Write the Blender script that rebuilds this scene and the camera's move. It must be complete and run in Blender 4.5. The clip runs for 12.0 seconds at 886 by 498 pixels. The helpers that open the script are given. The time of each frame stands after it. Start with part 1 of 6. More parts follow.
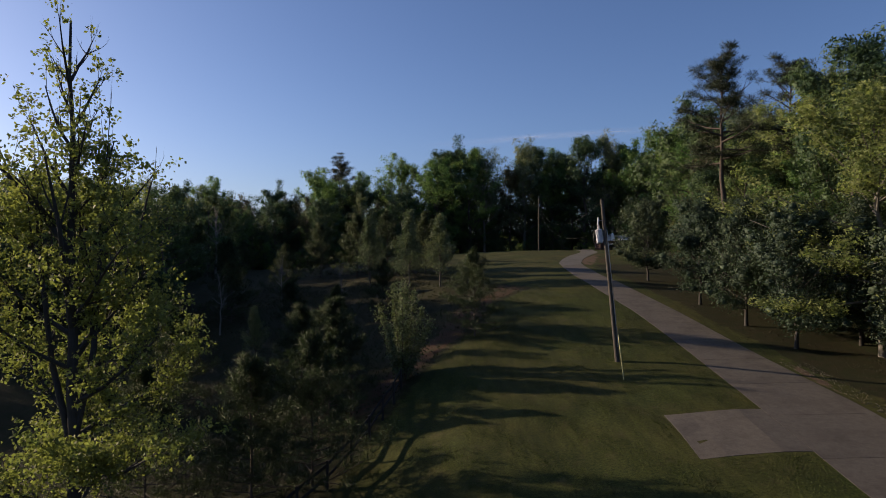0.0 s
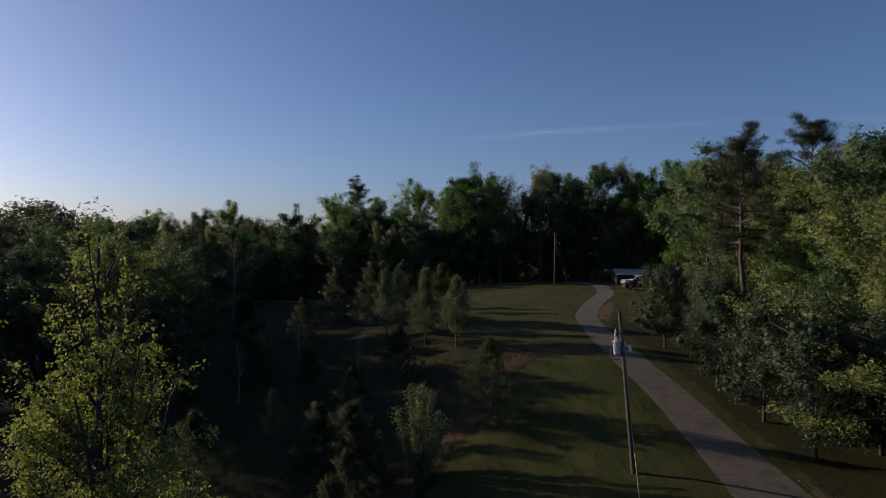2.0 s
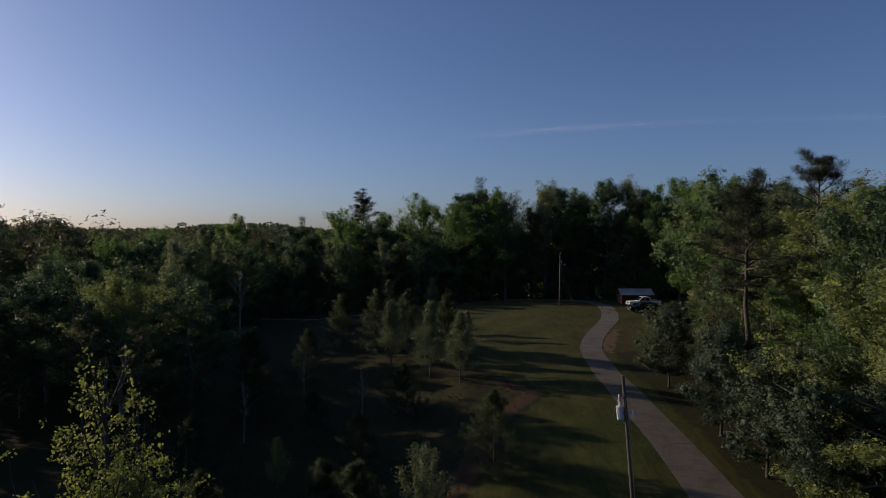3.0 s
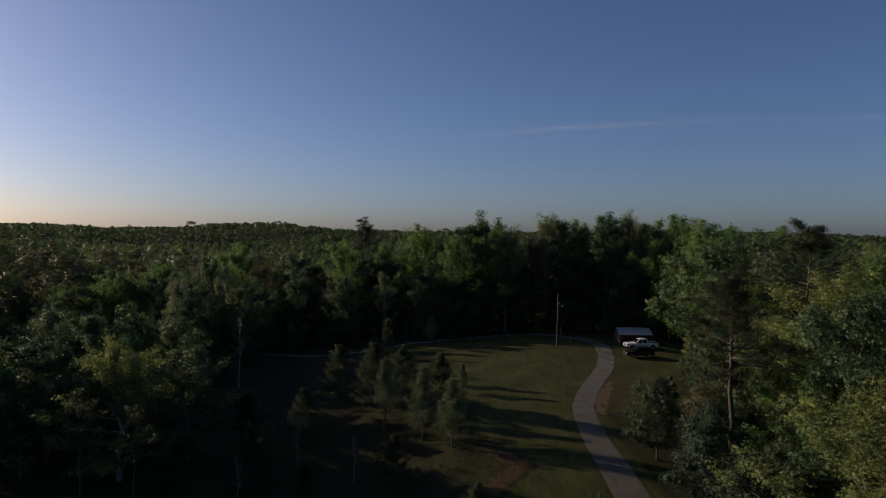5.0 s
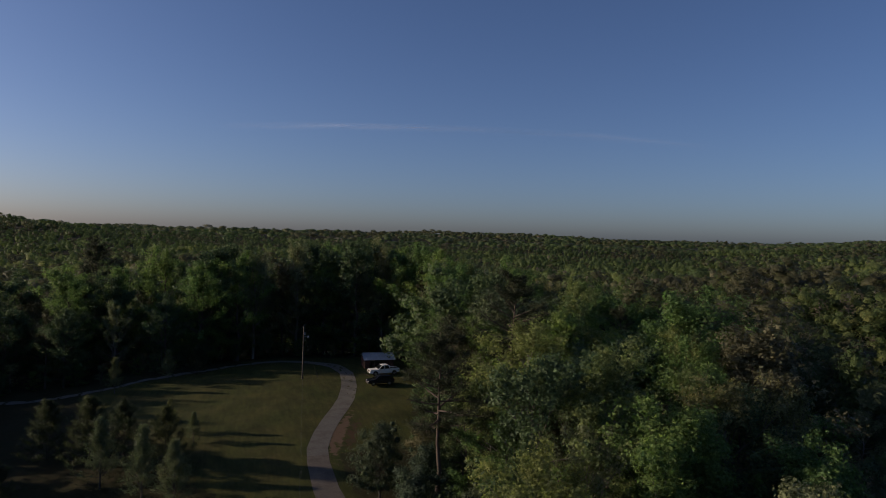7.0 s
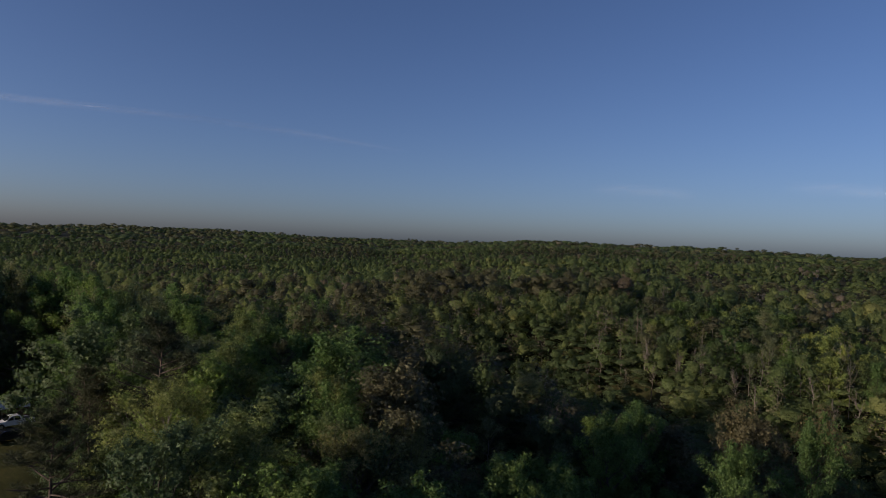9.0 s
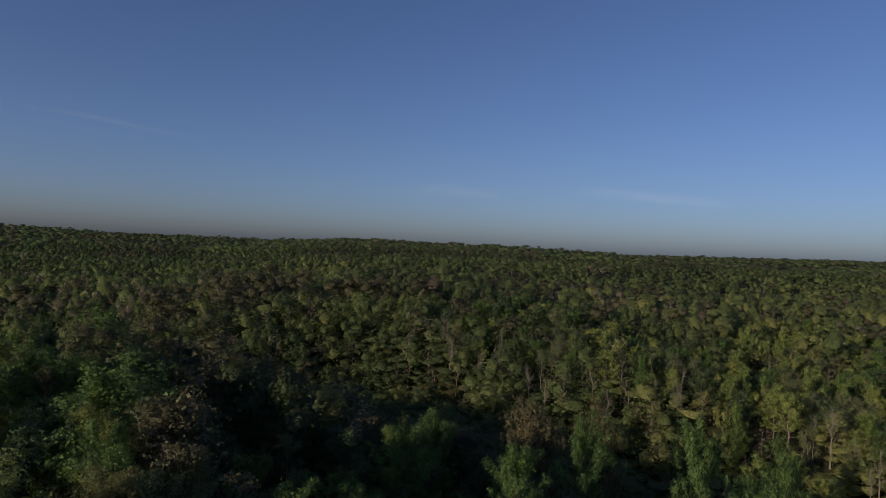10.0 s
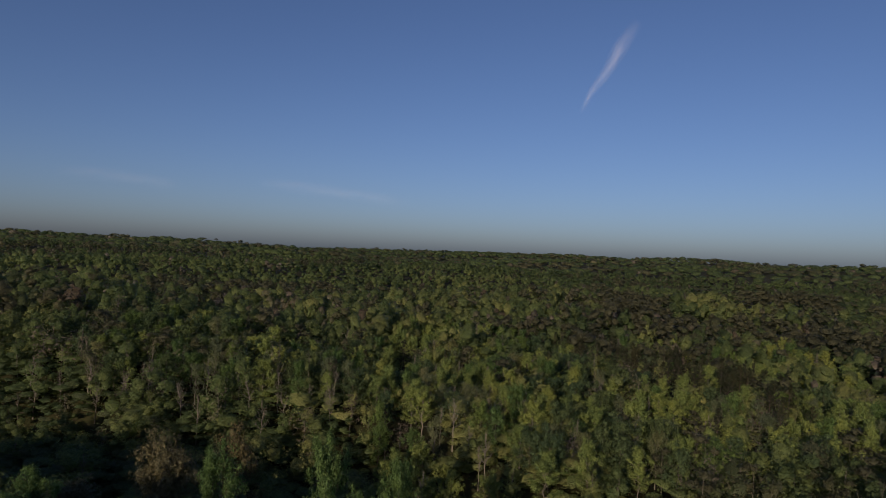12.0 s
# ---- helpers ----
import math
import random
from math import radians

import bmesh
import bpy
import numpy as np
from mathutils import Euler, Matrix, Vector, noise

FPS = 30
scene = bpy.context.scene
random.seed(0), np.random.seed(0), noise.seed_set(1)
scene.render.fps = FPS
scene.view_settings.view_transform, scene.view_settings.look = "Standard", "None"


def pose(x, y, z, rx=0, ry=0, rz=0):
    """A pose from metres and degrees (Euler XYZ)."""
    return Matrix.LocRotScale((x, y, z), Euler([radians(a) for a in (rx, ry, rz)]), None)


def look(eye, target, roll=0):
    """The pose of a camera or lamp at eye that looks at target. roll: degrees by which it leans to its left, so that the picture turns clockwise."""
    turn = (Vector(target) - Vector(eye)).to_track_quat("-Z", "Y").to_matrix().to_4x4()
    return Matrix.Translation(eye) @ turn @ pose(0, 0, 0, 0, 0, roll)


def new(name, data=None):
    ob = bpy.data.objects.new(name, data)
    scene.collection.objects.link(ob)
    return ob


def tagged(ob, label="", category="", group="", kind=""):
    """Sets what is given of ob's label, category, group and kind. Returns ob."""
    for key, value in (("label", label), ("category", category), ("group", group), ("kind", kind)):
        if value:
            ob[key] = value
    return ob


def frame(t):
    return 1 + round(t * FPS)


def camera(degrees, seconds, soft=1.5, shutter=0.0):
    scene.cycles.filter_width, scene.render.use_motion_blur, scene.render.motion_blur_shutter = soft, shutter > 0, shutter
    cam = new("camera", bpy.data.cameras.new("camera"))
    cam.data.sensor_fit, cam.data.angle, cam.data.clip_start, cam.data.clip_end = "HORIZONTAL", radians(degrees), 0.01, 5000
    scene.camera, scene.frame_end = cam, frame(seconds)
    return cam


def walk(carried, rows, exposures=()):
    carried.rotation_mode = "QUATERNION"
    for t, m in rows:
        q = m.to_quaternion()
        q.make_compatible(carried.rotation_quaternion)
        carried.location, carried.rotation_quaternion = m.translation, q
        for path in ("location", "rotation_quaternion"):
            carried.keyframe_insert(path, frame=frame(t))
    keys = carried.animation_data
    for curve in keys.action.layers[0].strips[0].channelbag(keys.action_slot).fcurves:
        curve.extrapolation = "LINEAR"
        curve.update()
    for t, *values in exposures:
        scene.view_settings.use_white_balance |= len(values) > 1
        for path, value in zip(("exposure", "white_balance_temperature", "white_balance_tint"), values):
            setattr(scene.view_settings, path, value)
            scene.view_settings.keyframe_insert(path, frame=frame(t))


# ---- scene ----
cam = camera(68.8, 12.0, soft=0.6)
METRES, EYE, TILT, LEAN, TURN = 51.7, 7.15, 0.0, 0.4, 0.0
ROWS = [
    (0.0, 0.0, 0.0, 0.0, 0.0, 0.0, -0.0),
    (0.5, -0.0011, -0.0012, 0.0311, 0.38, -0.13, -0.1),
    (1.0, -0.0025, -0.0022, 0.0647, 0.72, -0.25, -0.23),
    (1.5, -0.0034, -0.0025, 0.1022, 1.02, -0.41, -0.34),
    (2.0, -0.004, -0.0031, 0.1421, 1.31, -0.57, -0.47),
    (2.5, -0.0033, -0.0043, 0.1851, 1.58, -0.74, -0.61),
    (3.0, -0.0032, -0.0051, 0.226, 1.82, -0.92, -0.75),
    (5.0, 0.0275, -0.0199, 0.3787, 2.56, -1.2, -1.2),
    (5.5, 0.0471, -0.024, 0.4108, -1.7, -1.19, -1.43),
    (6.0, 0.0651, -0.0306, 0.442, -7.53, -1.11, -1.73),
    (6.5, 0.0853, -0.0399, 0.4729, -12.53, -1.03, -1.94),
    (7.0, 0.106, -0.0527, 0.5026, -17.48, -0.93, -2.13),
    (9.0, 0.1932, -0.1244, 0.6253, -43.39, -0.24, -2.64),
    (9.5, 0.2107, -0.1477, 0.654, -50.98, -0.01, -2.75),
    (10.0, 0.2278, -0.1729, 0.6836, -59.36, 0.24, -2.76),
    (10.5, 0.2468, -0.2038, 0.7154, -66.59, 0.4, -2.72),
    (11.0, 0.2557, -0.2413, 0.7486, -72.73, 0.52, -2.67),
    (11.5, 0.2622, -0.2851, 0.7818, -79.57, 0.63, -2.6),
    (12.0, 0.2654, -0.3346, 0.8168, -86.93, 0.74, -2.51),
]
EXPOSURES = [(0.0, 0.36, 6050, 22), (1.5, 0.03, 5960, 22), (3.0, -0.25, 5880, 23), (5.5, -0.38, 6030, 22), (7.0, -0.27, 5960, 24), (9.0, -0.24, 5880, 25), (12.0, -0.42, 6040, 25)]
walk(cam, [(t, pose(0, 0, EYE, TILT, LEAN, TURN) @ pose(METRES * x, METRES * y, METRES * z, 90 + pitch, roll, yaw)) for t, x, y, z, yaw, pitch, roll in ROWS], EXPOSURES)

# ---------------------------------------------------------------- light
SUN_AZIMUTH, SUN_HEIGHT = 69.0, 15.2     # degrees to the left of +y, and above the horizon
world = bpy.data.worlds.new("sky")
scene.world = world
world.use_nodes = True
wn, wl = world.node_tree.nodes, world.node_tree.links
sky = wn.new("ShaderNodeTexSky")
sky.sky_type = "NISHITA"
sky.sun_disc = False
sky.sun_elevation = radians(SUN_HEIGHT)
sky.sun_rotation = radians(-SUN_AZIMUTH)
sky.altitude = 200
sky.air_density, sky.dust_density, sky.ozone_density = 0.8, 1.55, 3.2
wn["Background"].inputs["Strength"].default_value = 0.095
wl.new(sky.outputs[0], wn["Background"].inputs["Color"])

sun_data = bpy.data.lights.new("sun", "SUN")
sun_data.energy, sun_data.angle, sun_data.color = 5.0, radians(0.6), (1.0, 0.79, 0.48)
sun = new("sun", sun_data)
sa, se = radians(SUN_AZIMUTH), radians(SUN_HEIGHT)
TO_SUN = Vector((-math.sin(sa) * math.cos(se), math.cos(sa) * math.cos(se), math.sin(se)))
sun.matrix_world = look(TO_SUN * 300, (0, 0, 0))

# ---------------------------------------------------------------- helpers
K = 1.1          # the plan's units to metres


def mesh_np(name, verts, faces, material=None, smooth=False, normals=None):
    """A mesh from an array of corners and arrays of faces (each array with one corner count)."""
    me = bpy.data.meshes.new(name)
    faces = [np.asarray(f, dtype=np.int32) for f in faces if len(f)]
    verts = np.asarray(verts, dtype=np.float32)
    if normals is not None:      # turn each face to the side that its normals name
        normals = np.asarray(normals, dtype=np.float32)
        for k, f in enumerate(faces):
            across = np.cross(verts[f[:, 1]] - verts[f[:, 0]], verts[f[:, 2]] - verts[f[:, 0]])
            faces[k] = np.where((np.sum(across * normals[f].sum(1), axis=1) < 0)[:, None], f[:, ::-1], f)
    me.vertices.add(len(verts))
    me.vertices.foreach_set("co", verts.ravel())
    sizes = np.concatenate([np.full(len(f), f.shape[1], dtype=np.int32) for f in faces])
    corners = np.concatenate([f.ravel() for f in faces])
    me.loops.add(len(corners))
    me.loops.foreach_set("vertex_index", corners)
    me.polygons.add(len(sizes))
    me.polygons.foreach_set("loop_start", np.concatenate([[0], np.cumsum(sizes)[:-1]]).astype(np.int32))
    me.polygons.foreach_set("use_smooth", np.full(len(sizes), bool(smooth)))
    me.update(calc_edges=True)
    if normals is not None:
        at = me.attributes.new("custom_normal", "FLOAT_VECTOR", "POINT")
        at.data.foreach_set("vector", np.asarray(normals, dtype=np.float32).ravel())
    if material:
        me.materials.append(material)
    return me


def bm_mesh(name, bm, material=None, smooth=False):
    me = bpy.data.meshes.new(name)
    bm.normal_update()
    bm.to_mesh(me)
    bm.free()
    if material:
        me.materials.append(material)
    me.polygons.foreach_set("use_smooth", np.full(len(me.polygons), bool(smooth)))
    return me


def part(name, data, material, parent, label="", smooth=False):
    """One mesh object, from a bmesh or a mesh, under a thing or a part."""
    if isinstance(data, bmesh.types.BMesh):
        data = bm_mesh(name, data, material, smooth)
    ob = new(name, data)
    ob.parent = parent
    return tagged(ob, label) if label else ob


def box(bm, size, centre, bevel=0.0, turn=None):
    """A bevelled box in a bmesh."""
    made = bmesh.ops.create_cube(bm, size=1.0)["verts"]
    m = Matrix.Translation(centre) @ (turn or Matrix()) @ Matrix.Diagonal((*size, 1))
    bmesh.ops.transform(bm, matrix=m, verts=made)
    if bevel:
        edges = list({e for v in made for e in v.link_edges})
        bmesh.ops.bevel(bm, geom=edges, offset=bevel, segments=2, affect="EDGES", profile=0.5)
    return bm


def rod(bm, a, b, r0, r1=None, sides=8):
    """A tapered rod from a to b in a bmesh."""
    a, b = Vector(a), Vector(b)
    q = (b - a).to_track_quat("Z", "Y").to_matrix().to_4x4()
    bmesh.ops.create_cone(bm, cap_ends=True, segments=sides, radius1=r0, radius2=r0 if r1 is None else r1, depth=(b - a).length,
                          matrix=Matrix.Translation((a + b) / 2) @ q)
    return bm


# ---------------------------------------------------------------- the lie of the land
RIDGE_Y = K * np.array([-300, -60, 0, 20, 29, 37, 46, 58, 70, 85, 105, 115, 125, 135, 165, 220, 400])
RIDGE_Z = K * np.array([-9, -6.5, -4.2, -2.2, -0.8, 0.2, 1.5, 3.1, 4.5, 5.6, 6.15, 6.1, 5.7, 4.6, -1, -7, -9])
SIDE_U = K * np.array([-400, -60, -38, -20, -14, -12, 0, 20, 45, 80, 140, 400])
SIDE_Z = K * np.array([-4.5, -4.2, -3.6, -2.9, -1.6, -1.1, 0, 0, -3, -6.5, -10, -11])
fine_y = np.arange(-340, 460, 1.0)
fine_ridge = np.convolve(np.pad(np.interp(fine_y, RIDGE_Y, RIDGE_Z), 4, mode="edge"), np.ones(9) / 9, "valid")


def smooth(a, b, v):
    t = np.clip((v - a) / (b - a), 0, 1)
    return t * t * (3 - 2 * t)


def height(x, y):
    """The ground's height at a place of the plan, in metres; works on arrays."""
    x, y = np.asarray(x, dtype=float), np.asarray(y, dtype=float)
    u = x - 13 * K
    s = np.where(u < 0, 1 + 0.9 * smooth(55 * K, 100 * K, y), 1.0)
    near = np.interp(y, fine_y, fine_ridge) + np.interp(u / s, SIDE_U, SIDE_Z)
    near = near + 0.10 * np.sin(x * 0.61 + 1.1) * np.sin(y * 0.47) * smooth(2, 9, np.abs(x - 17)) + 0.05 * np.sin(x * 1.7 + y * 1.1) * smooth(2, 9, np.abs(x - 17))
    r = np.hypot(x - 10, y - 60)
    far = -13 + 36 * smooth(200, 2600, r) + 7 * np.sin(x / 173 + 0.6) * np.cos(y / 141 - 0.5) + 4 * np.sin((x + 0.7 * y) / 97 + 2.0) + 3.5 * np.sin(x / 29 + 0.5) * np.sin(y / 34 + 1.0) + 9 * np.sin(x / 420 - y / 350 + 0.4) * smooth(300, 900, r)
    far = far + 13 * np.exp(-(((x + 580) / 240) ** 2 + ((y - 1420) / 300) ** 2)) + 3 * np.exp(-(((x + 900) / 350) ** 2 + ((y - 1150) / 320) ** 2))
    far = far + 14 * np.exp(-(((x - 330) / 130) ** 2 + ((y - 215) / 120) ** 2))
    far = far + 13 * smooth(350, 2200, x)
    w = smooth(110, 300, r)
    u = x - 0.1 * (y - 60)
    brow = 116 + 8 * smooth(70, 115, y)
    bank = 212 - 42 * (1 - smooth(-50, 20, y))
    creek = (10 + 5 * smooth(-40, 20, y)) * smooth(brow, brow + 34, u) * (1 - smooth(bank, bank + 32, u)) * smooth(-130, -60, y) * (1 - smooth(150, 230, y))
    knoll = 3 * np.exp(-(((x - 88) / 24) ** 2 + ((y - 115) / 45) ** 2))
    return near * (1 - w) + far * w - creek + knoll


def hz(x, y):
    return float(height(x, y))


# ---------------------------------------------------------------- materials
def material(name):
    m = bpy.data.materials.new(name)
    m.use_nodes = True
    nt = m.node_tree
    b = nt.nodes["Principled BSDF"]
    return m, nt, b


def node(nt, kind, **values):
    n = nt.nodes.new("ShaderNode" + kind)
    for key, value in values.items():
        n.inputs[key].default_value = value
    return n


def ramp(nt, source, stops):
    r = nt.nodes.new("ShaderNodeValToRGB")
    while len(r.color_ramp.elements) > 1:
        r.color_ramp.elements.remove(r.color_ramp.elements[0])
    for i, (p, c) in enumerate(stops):
        e = r.color_ramp.elements[0] if i == 0 else r.color_ramp.elements.new(p)
        e.position, e.color = p, (*c, 1)
    nt.links.new(source, r.inputs["Fac"])
    return r.outputs["Color"]


def mix(nt, fac, a, b, blend="MIX"):
    m = nt.nodes.new("ShaderNodeMix")
    m.data_type, m.blend_type = "RGBA", blend
    for socket, value in ((m.inputs[0], fac), (m.inputs[6], a), (m.inputs[7], b)):
        if isinstance(value, (int, float)):
            socket.default_value = value
        elif isinstance(value, tuple):
            socket.default_value = (*value, 1)
        else:
            nt.links.new(value, socket)
    return m.outputs[2]


def noise_tex(nt, scale, detail=4.0, rough=0.55, space="Object", stretch=None):
    co = nt.nodes.new("ShaderNodeTexCoord")
    n = node(nt, "TexNoise", Scale=scale, Detail=detail, Roughness=rough)
    out = co.outputs[space]
    if stretch:
        mp = nt.nodes.new("ShaderNodeMapping")
        mp.inputs["Scale"].default_value = stretch
        nt.links.new(out, mp.inputs["Vector"])
        out = mp.outputs[0]
    nt.links.new(out, n.inputs["Vector"])
    return n.outputs["Fac"]


def bump(nt, b, fac, strength, distance):
    n = node(nt, "Bump", Strength=strength, Distance=distance)
    nt.links.new(fac, n.inputs["Height"])
    nt.links.new(n.outputs[0], b.inputs["Normal"])


LEAF_TONE = 0.78     # leaves as a share of their pressed, flat-lit colour


def leaf_material(name, dark, light, through_share=0.35, by_tint=None, grain=6.0, cut=0.0, bare=0.5, speck=(0.62, 1.32)):
    """Leaves: each leaf and each tree a little different, and daylight comes through them. by_tint: stops over the attribute 'tint', one value a tree."""
    m, nt, b = material(name)
    geo, info = nt.nodes.new("ShaderNodeNewGeometry"), nt.nodes.new("ShaderNodeObjectInfo")
    if by_tint:
        at = nt.nodes.new("ShaderNodeAttribute")
        at.attribute_name = "tint"
        base = ramp(nt, at.outputs["Fac"], [(p, tuple(LEAF_TONE * q for q in c)) for p, c in by_tint])
        one = ramp(nt, geo.outputs["Random Per Island"], [(0, (0.92, 0.92, 0.93)), (1, (1.08, 1.07, 1.05))])
        base = mix(nt, 1.0, base, one, "MULTIPLY")
    else:
        base = ramp(nt, geo.outputs["Random Per Island"], [(0, tuple(LEAF_TONE * q for q in dark)), (1, tuple(LEAF_TONE * q for q in light))])
        hue = ramp(nt, info.outputs["Random"], [(0, (0.74, 0.84, 0.86)), (0.4, (0.95, 1.0, 1.0)), (0.75, (1.06, 1.05, 0.96)), (1, (1.2, 1.1, 0.9))])
        base = mix(nt, 1.0, base, hue, "MULTIPLY")
    lo, hi = speck
    base = mix(nt, 1.0, base, ramp(nt, noise_tex(nt, grain, 2, 0.7), [(0.34, (lo, lo * 1.03, lo * 1.06)), (0.66, (hi, hi * 0.99, hi * 0.95))]), "MULTIPLY")
    base = mix(nt, 1.0, base, ramp(nt, noise_tex(nt, 0.45, 2, 0.6), [(0.35, (0.82, 0.86, 0.9)), (0.65, (1.14, 1.1, 1.02))]), "MULTIPLY")
    b.inputs["Roughness"].default_value = 0.6
    b.inputs["Specular IOR Level"].default_value = 0.2
    nt.links.new(base, b.inputs["Base Color"])
    tr = nt.nodes.new("ShaderNodeBsdfTranslucent")
    nt.links.new(mix(nt, 1.0, base, (1.02, 1.15, 0.75), "MULTIPLY"), tr.inputs["Color"])
    ms = node(nt, "MixShader", Fac=through_share)
    nt.links.new(b.outputs[0], ms.inputs[1])
    nt.links.new(tr.outputs[0], ms.inputs[2])
    out = ms.outputs[0]
    if cut:
        # each spray is a lace of small leaves with gaps between them
        gap = nt.nodes.new("ShaderNodeMath")
        gap.operation = "GREATER_THAN"
        nt.links.new(noise_tex(nt, cut, 1.0, 0.6), gap.inputs[0])
        gap.inputs[1].default_value = bare
        tp, lace = nt.nodes.new("ShaderNodeBsdfTransparent"), nt.nodes.new("ShaderNodeMixShader")
        nt.links.new(gap.outputs[0], lace.inputs[0])
        nt.links.new(tp.outputs[0], lace.inputs[1])
        nt.links.new(out, lace.inputs[2])
        out = lace.outputs[0]
    nt.links.new(out, nt.nodes["Material Output"].inputs[0])
    return m


def bark_material(name, dark, light):
    m, nt, b = material(name)
    f = noise_tex(nt, 3.0, 6, 0.65, stretch=(6, 6, 1))
    g = noise_tex(nt, 0.5, 3)
    base = mix(nt, f, dark, light)
    nt.links.new(mix(nt, 0.5, base, ramp(nt, g, [(0.3, (0.5, 0.5, 0.5)), (0.7, (1.2, 1.2, 1.15))]), "MULTIPLY"), b.inputs["Base Color"])
    b.inputs["Roughness"].default_value = 0.9
    bump(nt, b, f, 0.6, 0.03)
    return m


M_BARK = bark_material("grey_bark", (0.04, 0.034, 0.028), (0.13, 0.115, 0.098))
M_DARK_BARK = bark_material("dark_grey_bark", (0.018, 0.016, 0.014), (0.065, 0.058, 0.05))
M_PINE_BARK = bark_material("pine_bark", (0.035, 0.028, 0.023), (0.11, 0.082, 0.064))
M_GREY_TRUNK = bark_material("pale_grey_bark", (0.07, 0.063, 0.053), (0.2, 0.182, 0.152))
M_PALE_BARK = bark_material("pale_bark", (0.1, 0.09, 0.075), (0.27, 0.245, 0.205))
M_LEAF = leaf_material("spring_leaf", (0.05, 0.086, 0.0437), (0.15, 0.215, 0.103), 0.3, cut=8.0, bare=0.48)
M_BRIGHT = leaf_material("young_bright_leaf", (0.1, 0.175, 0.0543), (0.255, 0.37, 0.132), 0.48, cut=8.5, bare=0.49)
M_BUD = leaf_material("budding_leaf", (0.16, 0.182, 0.1), (0.3, 0.33, 0.19), 0.4, cut=9.5, bare=0.53)
M_YELLOW = leaf_material("yellow_green_leaf", (0.15, 0.19, 0.0805), (0.275, 0.34, 0.149), 0.48, cut=9.0, bare=0.51)
# lighter young leaf, its colour raised to stand for sun on the far slope
M_SUNLIT_LEAF = leaf_material("sunlit_slope_leaf", (0.19, 0.25, 0.072), (0.345, 0.41, 0.13), 0.28, cut=7.0, bare=0.45)
M_GUM = leaf_material("sweetgum_leaf", (0.165, 0.175, 0.052), (0.34, 0.345, 0.11), 0.5, speck=(0.8, 1.2))
M_RUST = leaf_material("rusty_bud_leaf", (0.115, 0.108, 0.062), (0.2, 0.182, 0.105), 0.25, cut=8.5, bare=0.51)
M_PEAR = leaf_material("pear_leaf", (0.036, 0.058, 0.037), (0.112, 0.148, 0.098), 0.28, speck=(0.7, 1.3))
M_SILVER = leaf_material("grey_green_leaf", (0.1, 0.12, 0.055), (0.24, 0.265, 0.14), 0.25, speck=(0.75, 1.25))
M_NEEDLE = leaf_material("pine_needle", (0.032, 0.042, 0.022), (0.084, 0.094, 0.045), 0.12)
M_YOUNG_NEEDLE = leaf_material("young_pine_needle", (0.032, 0.052, 0.024), (0.085, 0.112, 0.052), 0.2)
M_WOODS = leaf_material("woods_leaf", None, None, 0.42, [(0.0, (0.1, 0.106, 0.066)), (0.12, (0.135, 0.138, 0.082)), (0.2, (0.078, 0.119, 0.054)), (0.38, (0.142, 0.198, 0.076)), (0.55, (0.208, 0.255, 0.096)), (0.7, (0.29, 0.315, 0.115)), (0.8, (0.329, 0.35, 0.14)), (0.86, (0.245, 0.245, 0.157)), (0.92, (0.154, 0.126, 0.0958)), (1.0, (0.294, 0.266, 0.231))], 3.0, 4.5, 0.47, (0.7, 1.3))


# ---------------------------------------------------------------- ground
LAWN_Y = K * np.array([-60, 20, 27, 37, 42, 47, 54, 60, 64, 70, 80, 95, 104, 108, 112, 116, 121])
LAWN_X = K * np.array([-7, -5.4, -4.9, -2.3, -0.4, 2.2, 4.0, 8.0, 5.0, 0.0, -5.0, -14, -17, -18, -9, -2, 6])
WEST_Y = K * np.array([-60, 0, 20, 45, 57, 66, 80, 100, 118, 130])
WEST_X = K * np.array([-85, -85, -85, -82, -48, -31, -32, -33, -34, -34])
EAST_Y = K * np.array([-60, 0, 30, 45, 60, 70, 85, 100, 112, 130])
EAST_X = K * np.array([23, 23, 25.5, 25, 24.5, 25.5, 29, 34, 40, 44])
NORTH_X = K * np.array([-60, -34, -15, 0, 10, 25, 35, 45, 70])
NORTH_Y = K * np.array([110, 112, 115, 122, 127.5, 125, 121, 114, 105])
ROAD_Y = K * np.array([-60, 5, 22, 30, 38, 43, 48.5, 55, 60, 64, 70, 74, 78.5, 83, 88, 92.5, 99, 103, 108, 112])
ROAD_X = K * np.array([18.5, 17.6, 16.8, 16.6, 16.25, 16.0, 15.7, 15.1, 14.75, 14.3, 14.2, 14.5, 15.7, 17.3, 19.3, 20.8, 22.3, 22.85, 23.3, 23.0])
ROAD_W = K * np.array([5.2, 5.2, 5.1, 4.6, 3.7, 3.4, 3.15, 3.05, 2.95, 2.7, 2.5, 2.45, 2.4, 2.4, 2.45, 2.5, 2.45, 2.4, 2.3, 2.2])


def clearing(x, y, margin=0.0):
    """True inside the open ground."""
    return ((x > np.interp(y, WEST_Y, WEST_X) - margin) & (x < np.interp(y, EAST_Y, EAST_X) + margin)
            & (y < np.interp(x, NORTH_X, NORTH_Y) + margin) & (y > -66))


